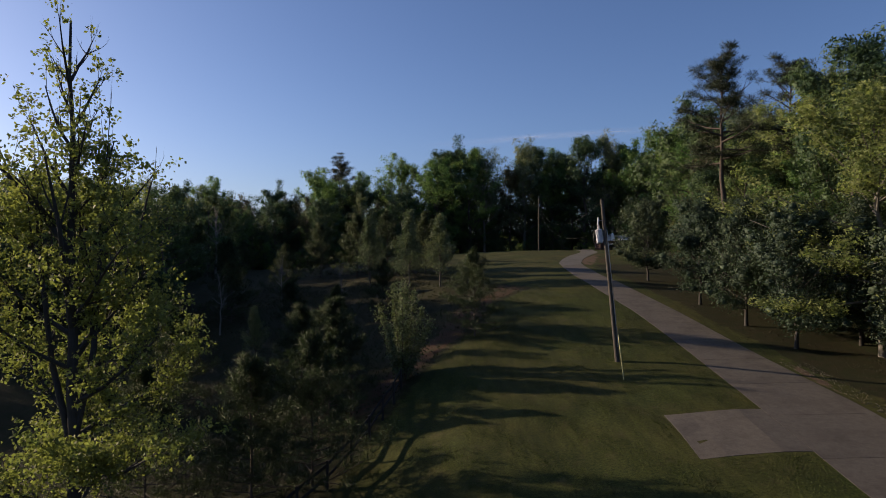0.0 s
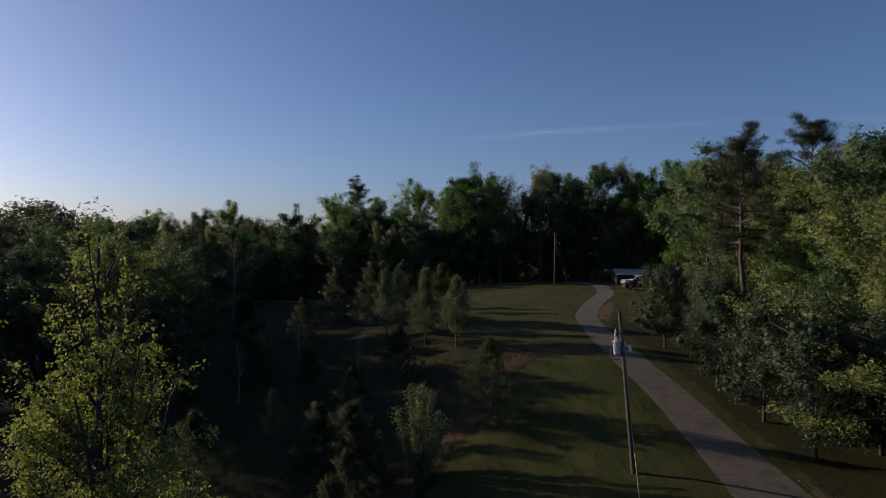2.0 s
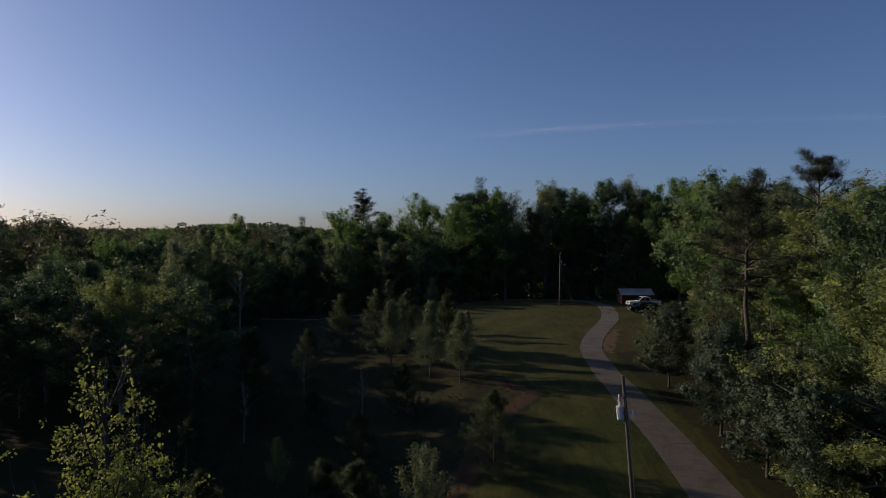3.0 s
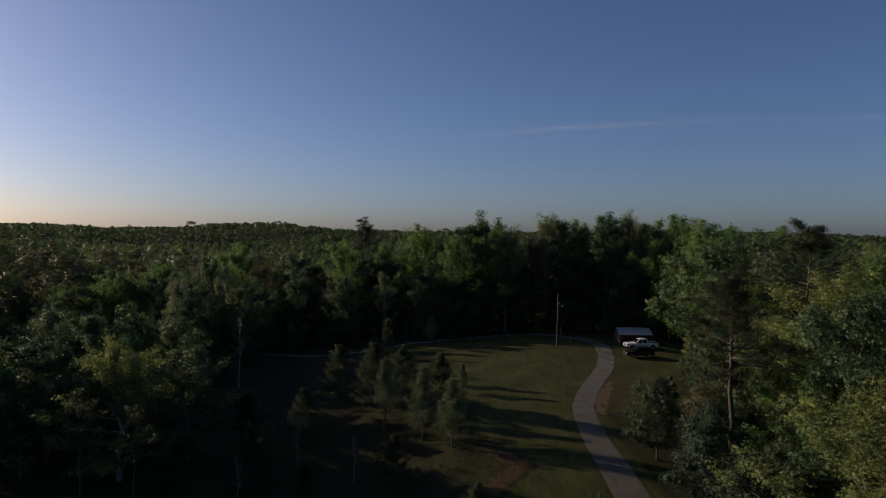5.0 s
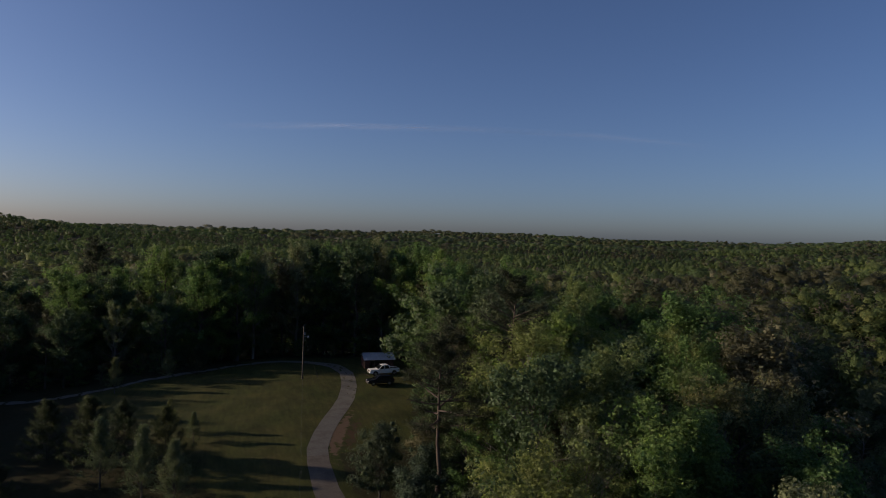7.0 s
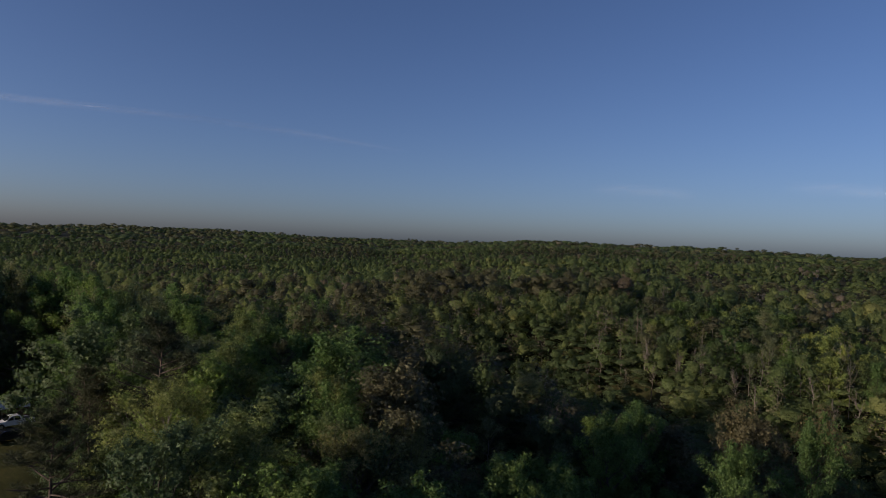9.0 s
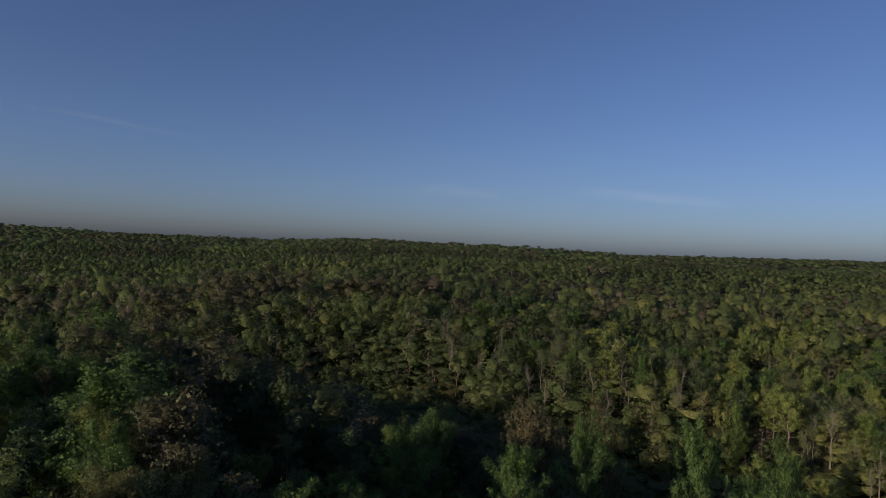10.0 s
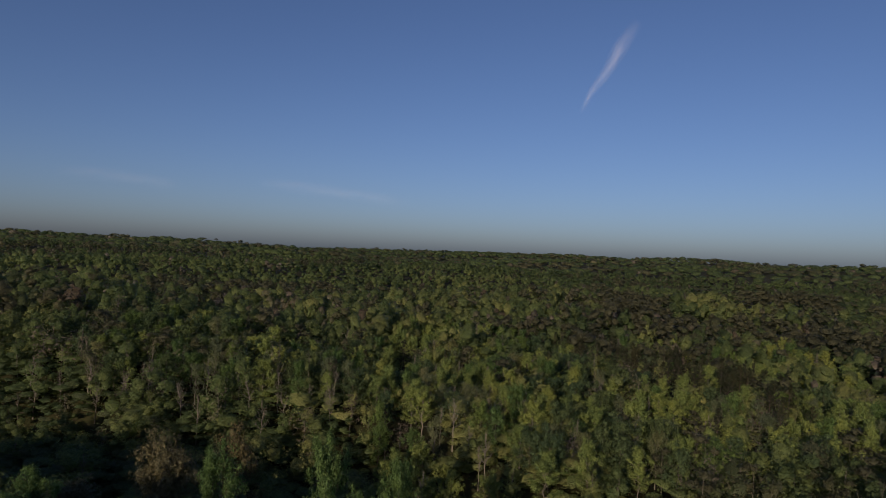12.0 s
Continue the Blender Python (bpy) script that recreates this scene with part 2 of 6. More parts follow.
def axis_steps(lo, hi, step, far_lo, far_hi, growth=1.13):
    mid = list(np.arange(lo, hi + 1e-6, step))
    up, d = [], step
    while (up[-1] if up else hi) < far_hi:
        d = min(d * growth, 4.5) if (up[-1] if up else hi) < 290 else d * growth
        up.append((up[-1] if up else hi) + d)
    down, d = [], step
    while (down[-1] if down else lo) > far_lo:
        d = min(d * growth, 6) if (down[-1] if down else lo) > -120 else d * growth
        down.append((down[-1] if down else lo) - d)
    return np.array(down[::-1] + mid + up)


def ground_material():
    m, nt, b = material("ground_cover")
    at = nt.nodes.new("ShaderNodeAttribute")
    at.attribute_name = "cover"
    sep = nt.nodes.new("ShaderNodeSeparateColor")
    nt.links.new(at.outputs["Color"], sep.inputs[0])
    fine, mid, big = noise_tex(nt, 9.0, 5, 0.7), noise_tex(nt, 1.1, 5, 0.6), noise_tex(nt, 0.14, 4)
    litter = mix(nt, fine, (0.0222, 0.0185, 0.00962), (0.0518, 0.0429, 0.0222))
    litter = mix(nt, ramp(nt, mid, [(0.35, (0, 0, 0)), (0.55, (1, 1, 1))]), litter, (0.0259, 0.0311, 0.0104))
    speckle = ramp(nt, fine, [(0.36, (0, 0, 0)), (0.64, (1, 1, 1))])
    grass = mix(nt, speckle, (0.018, 0.028, 0.006), (0.062, 0.07, 0.015))
    grass = mix(nt, ramp(nt, big, [(0.35, (0, 0, 0)), (0.7, (0.75, 0.75, 0.75))]), grass, mix(nt, mid, (0.0488, 0.0444, 0.0111), (0.074, 0.0622, 0.02)))
    blotch = noise_tex(nt, 0.45, 5, 0.7, stretch=(1.0, 0.45, 1))
    grass = mix(nt, 1.0, grass, ramp(nt, blotch, [(0.3, (0.6, 0.66, 0.6)), (0.55, (1, 1, 1)), (0.75, (1.35, 1.2, 1.1))]), "MULTIPLY")
    streak = noise_tex(nt, 2.2, 3, 0.6, stretch=(1.0, 0.12, 1))
    grass = mix(nt, 1.0, grass, ramp(nt, streak, [(0.35, (0.8, 0.86, 0.82)), (0.65, (1.16, 1.16, 1.12))]), "MULTIPLY")
    grass = mix(nt, ramp(nt, mid, [(0.55, (0, 0, 0)), (0.8, (0.5, 0.5, 0.5))]), grass, (0.0814, 0.0629, 0.0296))
    rough = mix(nt, ramp(nt, mid, [(0.42, (0, 0, 0)), (0.6, (1, 1, 1))]), mix(nt, fine, (0.0122, 0.0155, 0.00444), (0.0305, 0.0322, 0.00997)), mix(nt, fine, (0.0189, 0.0178, 0.00666), (0.0416, 0.0355, 0.0144)))
    clay = mix(nt, fine, (0.0377, 0.0213, 0.0118), (0.0857, 0.0503, 0.0284))
    clay = mix(nt, ramp(nt, mid, [(0.5, (0, 0, 0)), (0.62, (0.544, 0.64, 0.64))]), clay, (0.0352, 0.0414, 0.0166))
    dirt = mix(nt, fine, (0.074, 0.0488, 0.0311), (0.155, 0.107, 0.0703))

    def edge(chan):
        add = nt.nodes.new("ShaderNodeMath")
        add.operation = "MULTIPLY_ADD"
        nt.links.new(mid, add.inputs[0])
        add.inputs[1].default_value = 0.9
        nt.links.new(chan, add.inputs[2])
        return ramp(nt, add.outputs[0], [(0.88, (0, 0, 0)), (1.02, (1, 1, 1))])

    c = mix(nt, edge(at.outputs["Alpha"]), litter, rough)
    c = mix(nt, edge(sep.outputs[0]), c, grass)
    c = mix(nt, edge(sep.outputs[1]), c, clay)
    c = mix(nt, edge(sep.outputs[2]), c, dirt)
    nt.links.new(c, b.inputs["Base Color"])
    b.inputs["Roughness"].default_value = 0.95
    b.inputs["Specular IOR Level"].default_value = 0.15
    bump(nt, b, fine, 0.7, 0.06)
    return m


def build_ground():
    gx = axis_steps(-44, 50, 1.0, -4600, 4600)
    gy = axis_steps(14, 140, 1.0, -4600, 4600)
    X, Y = np.meshgrid(gx, gy)
    v = np.stack([X, Y, height(X, Y)], -1).reshape(-1, 3)
    ny, nx = X.shape
    i = np.arange(ny * nx).reshape(ny, nx)
    f = np.stack([i[:-1, :-1], i[:-1, 1:], i[1:, 1:], i[1:, :-1]], -1).reshape(-1, 4)
    me = mesh_np("ground", v, [f], ground_material(), smooth=True)
    x, y = v[:, 0], v[:, 1]
    inside = clearing(x, y).astype(float)
    west, rx, rw = np.interp(y, LAWN_Y, LAWN_X), np.interp(y, ROAD_Y, ROAD_X), np.interp(y, ROAD_Y, ROAD_W)
    lawn = smooth(-1.2, 1.2, x - west) * inside
    lawn *= 1 - 0.85 * smooth(rx + rw / 2 + 0.9, rx + rw / 2 + 2.2, x) * (y < 72 * K)      # leaves and bare soil under the pear row
    clay = np.exp(-((x - west + 1.8) / 1.9) ** 2) * smooth(32 * K, 36 * K, y) * (1 - smooth(62 * K, 68 * K, y)) * 0.75
    clay = np.maximum(clay, 0.6 * np.exp(-(((x - rx - rw / 2 - 2.8) / 1.8) ** 2 + ((y - 78 * K) / 11) ** 2)))
    clay = np.maximum(clay, 0.42 * np.exp(-(((x + 12 * K) / 7) ** 2 + ((y - 64 * K) / 3.5) ** 2)))
    dirt = 0.62 * np.exp(-((x - rx - rw / 2 - 0.6) / 0.5) ** 2) * smooth(20, 26, y) * (1 - smooth(36 * K, 40 * K, y))
    dirt = np.maximum(dirt, 0.7 * np.exp(-(((x - rx - rw / 2 - 0.9) / 1.5) ** 2 + ((y - 78 * K) / 12) ** 2)))
    dirt = np.maximum(dirt, 0.5 * np.exp(-(((x - 26.5 * K) / 2.5) ** 2 + ((y - 107 * K) / 4) ** 2)))
    at = me.attributes.new("cover", "FLOAT_COLOR", "POINT")
    at.data.foreach_set("color", np.stack([lawn * 0.8, clay, dirt, inside * 0.75], -1).astype(np.float32).ravel())
    tagged(new("ground", me), "mown lawn, rough grass, red clay bank and leaf litter", "ground", kind="structure")


build_ground()


# ---------------------------------------------------------------- driveway
def paving_material(name, dark, light, stain, speck):
    m, nt, b = material(name)
    info = nt.nodes.new("ShaderNodeObjectInfo")
    fine, mid = noise_tex(nt, speck, 4, 0.7), noise_tex(nt, 0.6, 5, 0.6)
    c = mix(nt, fine, dark, light)
    c = mix(nt, ramp(nt, mid, [(0.45, (0, 0, 0)), (0.68, (0.8, 0.8, 0.8))]), c, stain)
    c = mix(nt, 1.0, c, ramp(nt, noise_tex(nt, 3.5, 5, 0.75), [(0.3, (0.72, 0.72, 0.72)), (0.55, (1, 1, 1)), (0.75, (1.14, 1.13, 1.1))]), "MULTIPLY")
    c = mix(nt, 1.0, c, ramp(nt, info.outputs["Random"], [(0, (0.96, 0.96, 0.96)), (1, (1.03, 1.02, 1.01))]), "MULTIPLY")
    nt.links.new(c, b.inputs["Base Color"])
    b.inputs["Roughness"].default_value = 0.85
    bump(nt, b, fine, 0.4, 0.02)
    return m


M_CONCRETE = paving_material("worn_concrete", (0.0804, 0.0681, 0.0525), (0.123, 0.107, 0.0853), (0.0574, 0.0476, 0.0369), 14.0)
M_GRAVEL = paving_material("pale_gravel", (0.0722, 0.0689, 0.0574), (0.149, 0.143, 0.123), (0.0722, 0.0623, 0.0492), 26.0)


def strip_mesh(name, pts, widths, mat, lift=0.03, rows=5, skirt=0.25):
    """A paved strip along the points, laid on the ground, with sides that go down into it."""
    pts = np.array(pts, dtype=float)
    d = np.gradient(pts, axis=0)
    d /= np.linalg.norm(d, axis=1)[:, None]
    side = np.stack([d[:, 1], -d[:, 0]], -1)
    t = np.linspace(-0.5, 0.5, rows)
    flat = pts[:, None, :] + side[:, None, :] * (t[None, :, None] * np.asarray(widths)[:, None, None])
    z = height(flat[..., 0], flat[..., 1]) + lift
    top = np.concatenate([flat, z[..., None]], -1)
    low = top[:, [0, -1]] - np.array([0, 0, skirt])
    full = np.concatenate([low[:, :1], top, low[:, 1:]], 1)
    n, k = full.shape[:2]
    i = np.arange(n * k).reshape(n, k)
    f = np.stack([i[:-1, :-1], i[:-1, 1:], i[1:, 1:], i[1:, :-1]], -1).reshape(-1, 4)
    return mesh_np(name, full.reshape(-1, 3), [f, i[:1, :], i[-1:, ::-1]], mat)


def build_driveway():
    drive = tagged(new("road"), "concrete driveway of cast slabs that turns to pale gravel", "driveway", kind="structure")
    y = -60 * K
    while y < 72 * K:
        ys = np.linspace(y, min(y + 4.4, 72 * K), 6)
        part("slab", strip_mesh("slab", np.stack([np.interp(ys, ROAD_Y, ROAD_X), ys], -1)[:], np.interp(ys, ROAD_Y, ROAD_W), M_CONCRETE, 0.014), None, drive)
        y += 4.4 + 0.025
    # parking pad beside the drive
    ys = np.linspace(25.0, 29.15, 6) * K
    left, right = np.full(6, 9.9 * K), np.interp(ys, ROAD_Y, ROAD_X) - np.interp(ys, ROAD_Y, ROAD_W) / 2 - 0.02
    part("parking_pad", strip_mesh("parking_pad", np.stack([(left + right) / 2, ys], -1), right - left, M_CONCRETE, 0.013), None, drive, "square concrete parking pad")
    ys = np.linspace(71.9, 110, 40) * K
    bend = [(ax, ay) for ax, ay in zip(np.interp(ys, ROAD_Y, ROAD_X), ys)]
    wide = list(np.interp(ys, ROAD_Y, ROAD_W))
    loop = K * np.array([(23.25, 110), (22.6, 114), (20.6, 117.8), (16.5, 121.2), (10.5, 122.7), (5, 120.8), (0, 118.2), (-5, 115.4), (-10, 112.4), (-14, 110.6), (-18, 109), (-23, 108.5), (-30, 109.5), (-40, 112)])
    tt = np.linspace(0, len(loop) - 1, 90)
    lx, ly = np.interp(tt, range(len(loop)), loop[:, 0]), np.interp(tt, range(len(loop)), loop[:, 1])
    ker = np.ones(7) / 7
    lx, ly = (np.convolve(np.pad(q, 3, mode="edge"), ker, "valid") for q in (lx, ly))
    bend += list(zip(lx[4:], ly[4:]))
    wide += list(np.interp(np.arange(86), [0, 12, 30, 86], [2.7 * K, 2.3 * K, 1.7 * K, 1.5 * K]))
    part("gravel_lane", strip_mesh("gravel_lane", bend, wide, M_GRAVEL, 0.016), None, drive, "pale blue-grey gravel lane with a sweeping bend")


build_driveway()


# ---------------------------------------------------------------- trees
def tubes(segs, sides):
    """Tapered tubes for limbs: rows of two ends and two radii."""
    s = np.array(segs, dtype=float)
    p0, p1, r0, r1 = s[:, 0:3], s[:, 3:6], s[:, 6], s[:, 7]
    d = p1 - p0
    d /= np.linalg.norm(d, axis=1)[:, None] + 1e-9
    ref = np.where(np.abs(d[:, 2:3]) < 0.9, np.array([[0, 0, 1.0]]), np.array([[1.0, 0, 0]]))
    a = np.cross(d, ref)
    a /= np.linalg.norm(a, axis=1)[:, None]
    b = np.cross(d, a)
    ang = np.arange(sides) * 2 * np.pi / sides
    ring = a[:, None, :] * np.cos(ang)[None, :, None] + b[:, None, :] * np.sin(ang)[None, :, None]
    v = np.concatenate([p0[:, None] + ring * r0[:, None, None], p1[:, None] + ring * r1[:, None, None]], 1)
    n = len(s)
    base = (np.arange(n) * 2 * sides)[:, None]
    k = np.arange(sides)
    f = np.stack([base + k, base + (k + 1) % sides, base + sides + (k + 1) % sides, base + sides + k], -1).reshape(-1, 4)
    return v.reshape(-1, 3), f


ICO = bmesh.new()
bmesh.ops.create_icosphere(ICO, subdivisions=1, radius=1.0)
ICO.verts.ensure_lookup_table()
ICO_V = np.array([tuple(q.co) for q in ICO.verts])
ICO_F = np.array([[q.index for q in face.verts] for face in ICO.faces])
ICO.free()


def lumps(rng, mid, rad, flat=0.8):
    """Uneven leafy masses, one at each place."""
    n = len(mid)
    v = mid[:, None, :] + ICO_V[None] * rng.uniform(0.6, 1.2, (n, len(ICO_V), 1)) * rad[:, None, None] * np.array([1, 1, flat])
    f = ICO_F[None] + (np.arange(n) * len(ICO_V))[:, None, None]
    return v.reshape(-1, 3), f.reshape(-1, 3)


def unit(v):
    return v / (np.linalg.norm(v, axis=-1, keepdims=True) + 1e-9)


def leaves(rng, at, size, form, lift=0.5, out=None):
    """Leaves at the given places: 'leaf' four corners, 'clump' three, 'needle' a long thin three. out: the way that they face, more or less."""
    n = len(at)
    normal = unit(rng.normal(size=(n, 3)) + np.array([0, 0, lift])) if out is None else unit(out + 0.5 * rng.normal(size=(n, 3)))
    a = unit(np.cross(normal, rng.normal(size=(n, 3))))
    b = np.cross(normal, a)
    s = size * rng.uniform(0.6, 1.35, (n, 1))
    if form == "leaf":
        v = np.stack([at - a * s * 0.55, at + b * s * 0.36 - a * s * 0.05, at + a * s * 0.6, at - b * s * 0.36 - a * s * 0.05], 1)
        return v.reshape(-1, 3), np.arange(4 * n).reshape(n, 4)
    if form == "spray":
        a = unit((normal if out is None else out) + np.array([0, 0, 0.45]) + 0.45 * rng.normal(size=(n, 3)))
        b = unit(np.cross(a, rng.normal(size=(n, 3))))
        v = np.stack([at - a * s * 0.45 - b * s * 0.24, at - a * s * 0.4 + b * s * 0.22, at + a * s * 0.6], 1)
        return v.reshape(-1, 3), np.arange(3 * n).reshape(n, 3)
    if form == "needle":
        a = unit(rng.normal(size=(n, 3)) + np.array([0, 0, 0.35]))
        b = unit(np.cross(a, rng.normal(size=(n, 3))))
        v = np.stack([at - b * s * 0.085, at + b * s * 0.085, at + a * s], 1)
        return v.reshape(-1, 3), np.arange(3 * n).reshape(n, 3)
    v = np.stack([at - a * s * 0.55 - b * s * 0.2, at + a * s * 0.5 - b * s * 0.35, at + a * s * rng.uniform(-0.3, 0.3, (n, 1)) + b * s * 0.6], 1)
    return v.reshape(-1, 3), np.arange(3 * n).reshape(n, 3)


def limb(rng, segs, tips, start, az, elev, length, r, depth, curl=14.0, tip_from=0.45):
    p, e, steps = np.array(start, dtype=float), elev, 3 if depth else 2
    for k in range(steps):
        az += rng.normal(0, 9)
        e = min(86, e + rng.normal(curl / steps, 5))
        d = np.array([math.cos(radians(az)) * math.cos(radians(e)), math.sin(radians(az)) * math.cos(radians(e)), math.sin(radians(e))])
        q = p + d * length / steps
        ra, rb = r * (1 - 0.75 * k / steps), r * (1 - 0.75 * (k + 1) / steps)
        segs.append((*p, *q, ra, rb))
        for s in (0.35, 0.75, 1.0):
            if (k + s) / steps > tip_from:
                tips.append(p + (q - p) * s)
        if depth:
            for side in (-1, 1):
                if rng.random() < 0.8:
                    limb(rng, segs, tips, p + (q - p) * rng.uniform(0.5, 1.0), az + side * rng.uniform(25, 65), e + rng.uniform(-18, 14), length * rng.uniform(0.28, 0.46), rb * 0.7, depth - 1, curl, 0.2)
        p = q


def skeleton(rng, tall, wide, first, limbs, depth=1, elev=(18, 62), trunk=0.015, profile="round", curl=14.0, lean=0.0, wobble=0.012):
    """Trunk and limbs: rows of tubes, and the places where leaves grow."""
    segs, tips = [], []
    head = 0.86 if profile == "round" else 0.96
    p, r = np.array([0.0, 0, -0.4]), tall * trunk
    n = 8
    pts = [p]
    for k in range(n):
        p = np.array([rng.normal(0, wobble * tall) * (k > 0) + lean * tall * k / n, rng.normal(0, wobble * tall) * (k > 0), tall * head * (k + 1) / n])
        pts.append(p)
    for k in range(n):
        segs.append((*pts[k], *pts[k + 1], r * (1 - 0.9 * k / n) * (1.25 if k == 0 else 1), r * (1 - 0.9 * (k + 1) / n)))
    tips += [pts[-1], pts[-1] * 0.97]
    for k in range(limbs):
        f = (k + 0.5) / limbs
        z = tall * (first + (head - 0.04 - first) * f)
        t = z / (tall * head) * n
        i = min(n - 1, int(t))
        start = pts[i] + (pts[i + 1] - pts[i]) * (t - i)
        if profile == "round":
            reach = wide * (0.68 + 0.32 * math.sin(math.pi * f)) * (1 - 0.42 * f ** 2)
        elif profile == "cone":
            reach = wide * (1 - 0.88 * f)
        elif profile == "pine":
            reach = wide * (0.42 + 0.58 * math.sin(math.pi * min(1, 0.12 + 1.05 * f))) * (1.0 if k % 3 else 0.7)
        else:
            reach = wide * (0.75 + 0.25 * math.sin(math.pi * f)) * (1 - 0.5 * f ** 3)
        reach *= rng.uniform(0.72, 1.2)
        limb(rng, segs, tips, start, k * 137.5 + rng.normal(0, 18), elev[0] + (elev[1] - elev[0]) * f + rng.normal(0, 7), reach, r * 0.42 * (1 - 0.75 * f), depth, curl)
    return segs, np.array(tips)


def foliage(rng, tips, count, spread, size, form, flat=0.75, lift=0.5, puffs=0, core=0.0):
    """Leaves round the tips of the limbs; with puffs, on that many leafy bunches of uneven size."""
    if puffs:
        order = rng.permutation(len(tips))[:puffs]
        mid = tips[order]
        rad = spread * rng.uniform(0.5, 1.4, len(mid))
        pick = rng.choice(len(mid), count, p=rad ** 2 / np.sum(rad ** 2))
        out = unit(rng.normal(size=(count, 3)) + np.array([0, 0, 0.25]))
        at = mid[pick] + out * rad[pick][:, None] * 1.25 * rng.uniform(0.05, 1, (count, 1)) ** 0.5 * np.array([1, 1, flat])
        v, f = leaves(rng, at, size, form, lift, out + np.array([0, 0, 0.1]))
        axis = np.array([0, 0, np.median(tips[:, 2])])
        shade = np.repeat(unit(out * 0.7 + 0.6 * unit(at - axis) + 0.5 * rng.normal(size=out.shape) + np.array([0, 0, 0.15])), f.shape[1], axis=0)
        if core:
            v2, f2 = lumps(rng, mid[::2], rad[::2] * core)
            shade = np.concatenate([shade, unit(v2 - np.repeat(mid[::2], len(ICO_V), axis=0))])
            return np.concatenate([v, v2]), [f, f2 + len(v)], shade
        return v, [f], shade
    pick = rng.integers(0, len(tips), count)
    weight = rng.uniform(0.5, 1.3, len(tips))[pick][:, None]
    at = tips[pick] + rng.normal(size=(count, 3)) * np.array([spread, spread, spread * flat]) * weight
    v, f = leaves(rng, at, size, form, lift)
    return v, [f], None


def tree_meshes(seed, tall, wide, first, limbs, count, leaf, spread, bark, green, form="clump", sides=5, thin=0.0, puffs=0, core=0.0, **more):
    """The meshes of one tree: trunk with limbs, and crown (None for a bare tree)."""
    rng = np.random.default_rng(seed)
    segs, tips = skeleton(rng, tall, wide, first, limbs, **more)
    segs = [s for s in segs if s[6] > thin]
    v, f = tubes(segs, sides)
    wood = mesh_np("trunk", v, [f], bark, smooth=True)
    if not count:
        return wood, None
    v, f, shade = foliage(rng, tips, count, spread, leaf, form, puffs=puffs, core=core)
    return wood, mesh_np("crown", v, f, green, smooth=shade is not None, normals=shade)


def needles(rng, mid, rad, count, size, flat, width=0.05):
    """Tufts of needles that stand out from the given middles, a little upwards."""
    pick = rng.choice(len(mid), count, p=rad ** 2 / np.sum(rad ** 2))
    out = unit(rng.normal(size=(count, 3)) + np.array([0, 0, 0.2]))
    at = mid[pick] + out * rad[pick][:, None] * rng.uniform(0.05, 0.9, (count, 1)) * np.array([1, 1, flat])
    a = unit(out + np.array([0, 0, 0.35]) + 0.45 * rng.normal(size=(count, 3)))
    b = unit(np.cross(a, rng.normal(size=(count, 3))))
    s = size * rng.uniform(0.6, 1.3, (count, 1))
    v = np.stack([at - b * s * width, at + b * s * width, at + a * s], 1).reshape(-1, 3)
    return v, np.arange(3 * count).reshape(count, 3), np.repeat(unit(out + 0.5 * rng.normal(size=out.shape)), 3, axis=0)


def pine_meshes(seed, tall, wide, first, limbs, count, bark, green, size=0.4, spread=0.5, sides=6, elev=(-6, 48), trunk=0.013, pads=220):
    """A grown pine: bare lower trunk, limbs with flat pads of needles and gaps between them."""
    rng = np.random.default_rng(seed)
    segs, tips = skeleton(rng, tall, wide, first, limbs, 1, elev, trunk, "pine", 12.0, wobble=0.003)
    v, f = tubes(segs, sides)
    wood = mesh_np("trunk", v, [f], bark, smooth=True)
    mid = tips[rng.permutation(len(tips))[:pads]]
    v, f, shade = needles(rng, mid, spread * rng.uniform(0.6, 1.4, len(mid)), count, size, 0.55)
    return wood, mesh_np("crown", v, [f], green, smooth=True, normals=shade)


def young_pine_meshes(seed, tall=6.4, wide=3.0, count=26000):
    """A young pine: limbs to the ground that turn upwards, brushes of needles along them, pale candles at the tips."""
    rng = np.random.default_rng(seed)
    segs, tips = skeleton(rng, tall, wide, 0.05, 46, 1, (0, 46), 0.011, "cone", 12.0, wobble=0.005)
    v, f = tubes(segs, 4)
    wood = mesh_np("trunk", v, [f], M_PINE_BARK, smooth=True)
    mid = tips[rng.permutation(len(tips))[:700]]
    v, f, shade = needles(rng, mid, np.full(len(mid), 0.27) * rng.uniform(0.7, 1.3, len(mid)), count, 0.24, 0.9, 0.04)
    tip = np.concatenate([mid[rng.random(len(mid)) < 0.35], np.repeat(tips[:1], 3, axis=0)])
    up = unit(np.array([0, 0, 1.0]) + 0.15 * rng.normal(size=tip.shape))
    side = unit(np.cross(up, rng.normal(size=tip.shape)))
    high = rng.uniform(0.22, 0.42, (len(tip), 1))
    v2 = np.stack([tip - side * 0.025, tip + side * 0.025, tip + up * high], 1).reshape(-1, 3)
    return wood, mesh_np("crown", np.concatenate([v, v2]), [f, np.arange(len(v2)).reshape(-1, 3) + len(v)], M_YOUNG_NEEDLE, smooth=True, normals=np.concatenate([shade, np.repeat(up * 0.5 + side * 0.5, 3, axis=0)]))


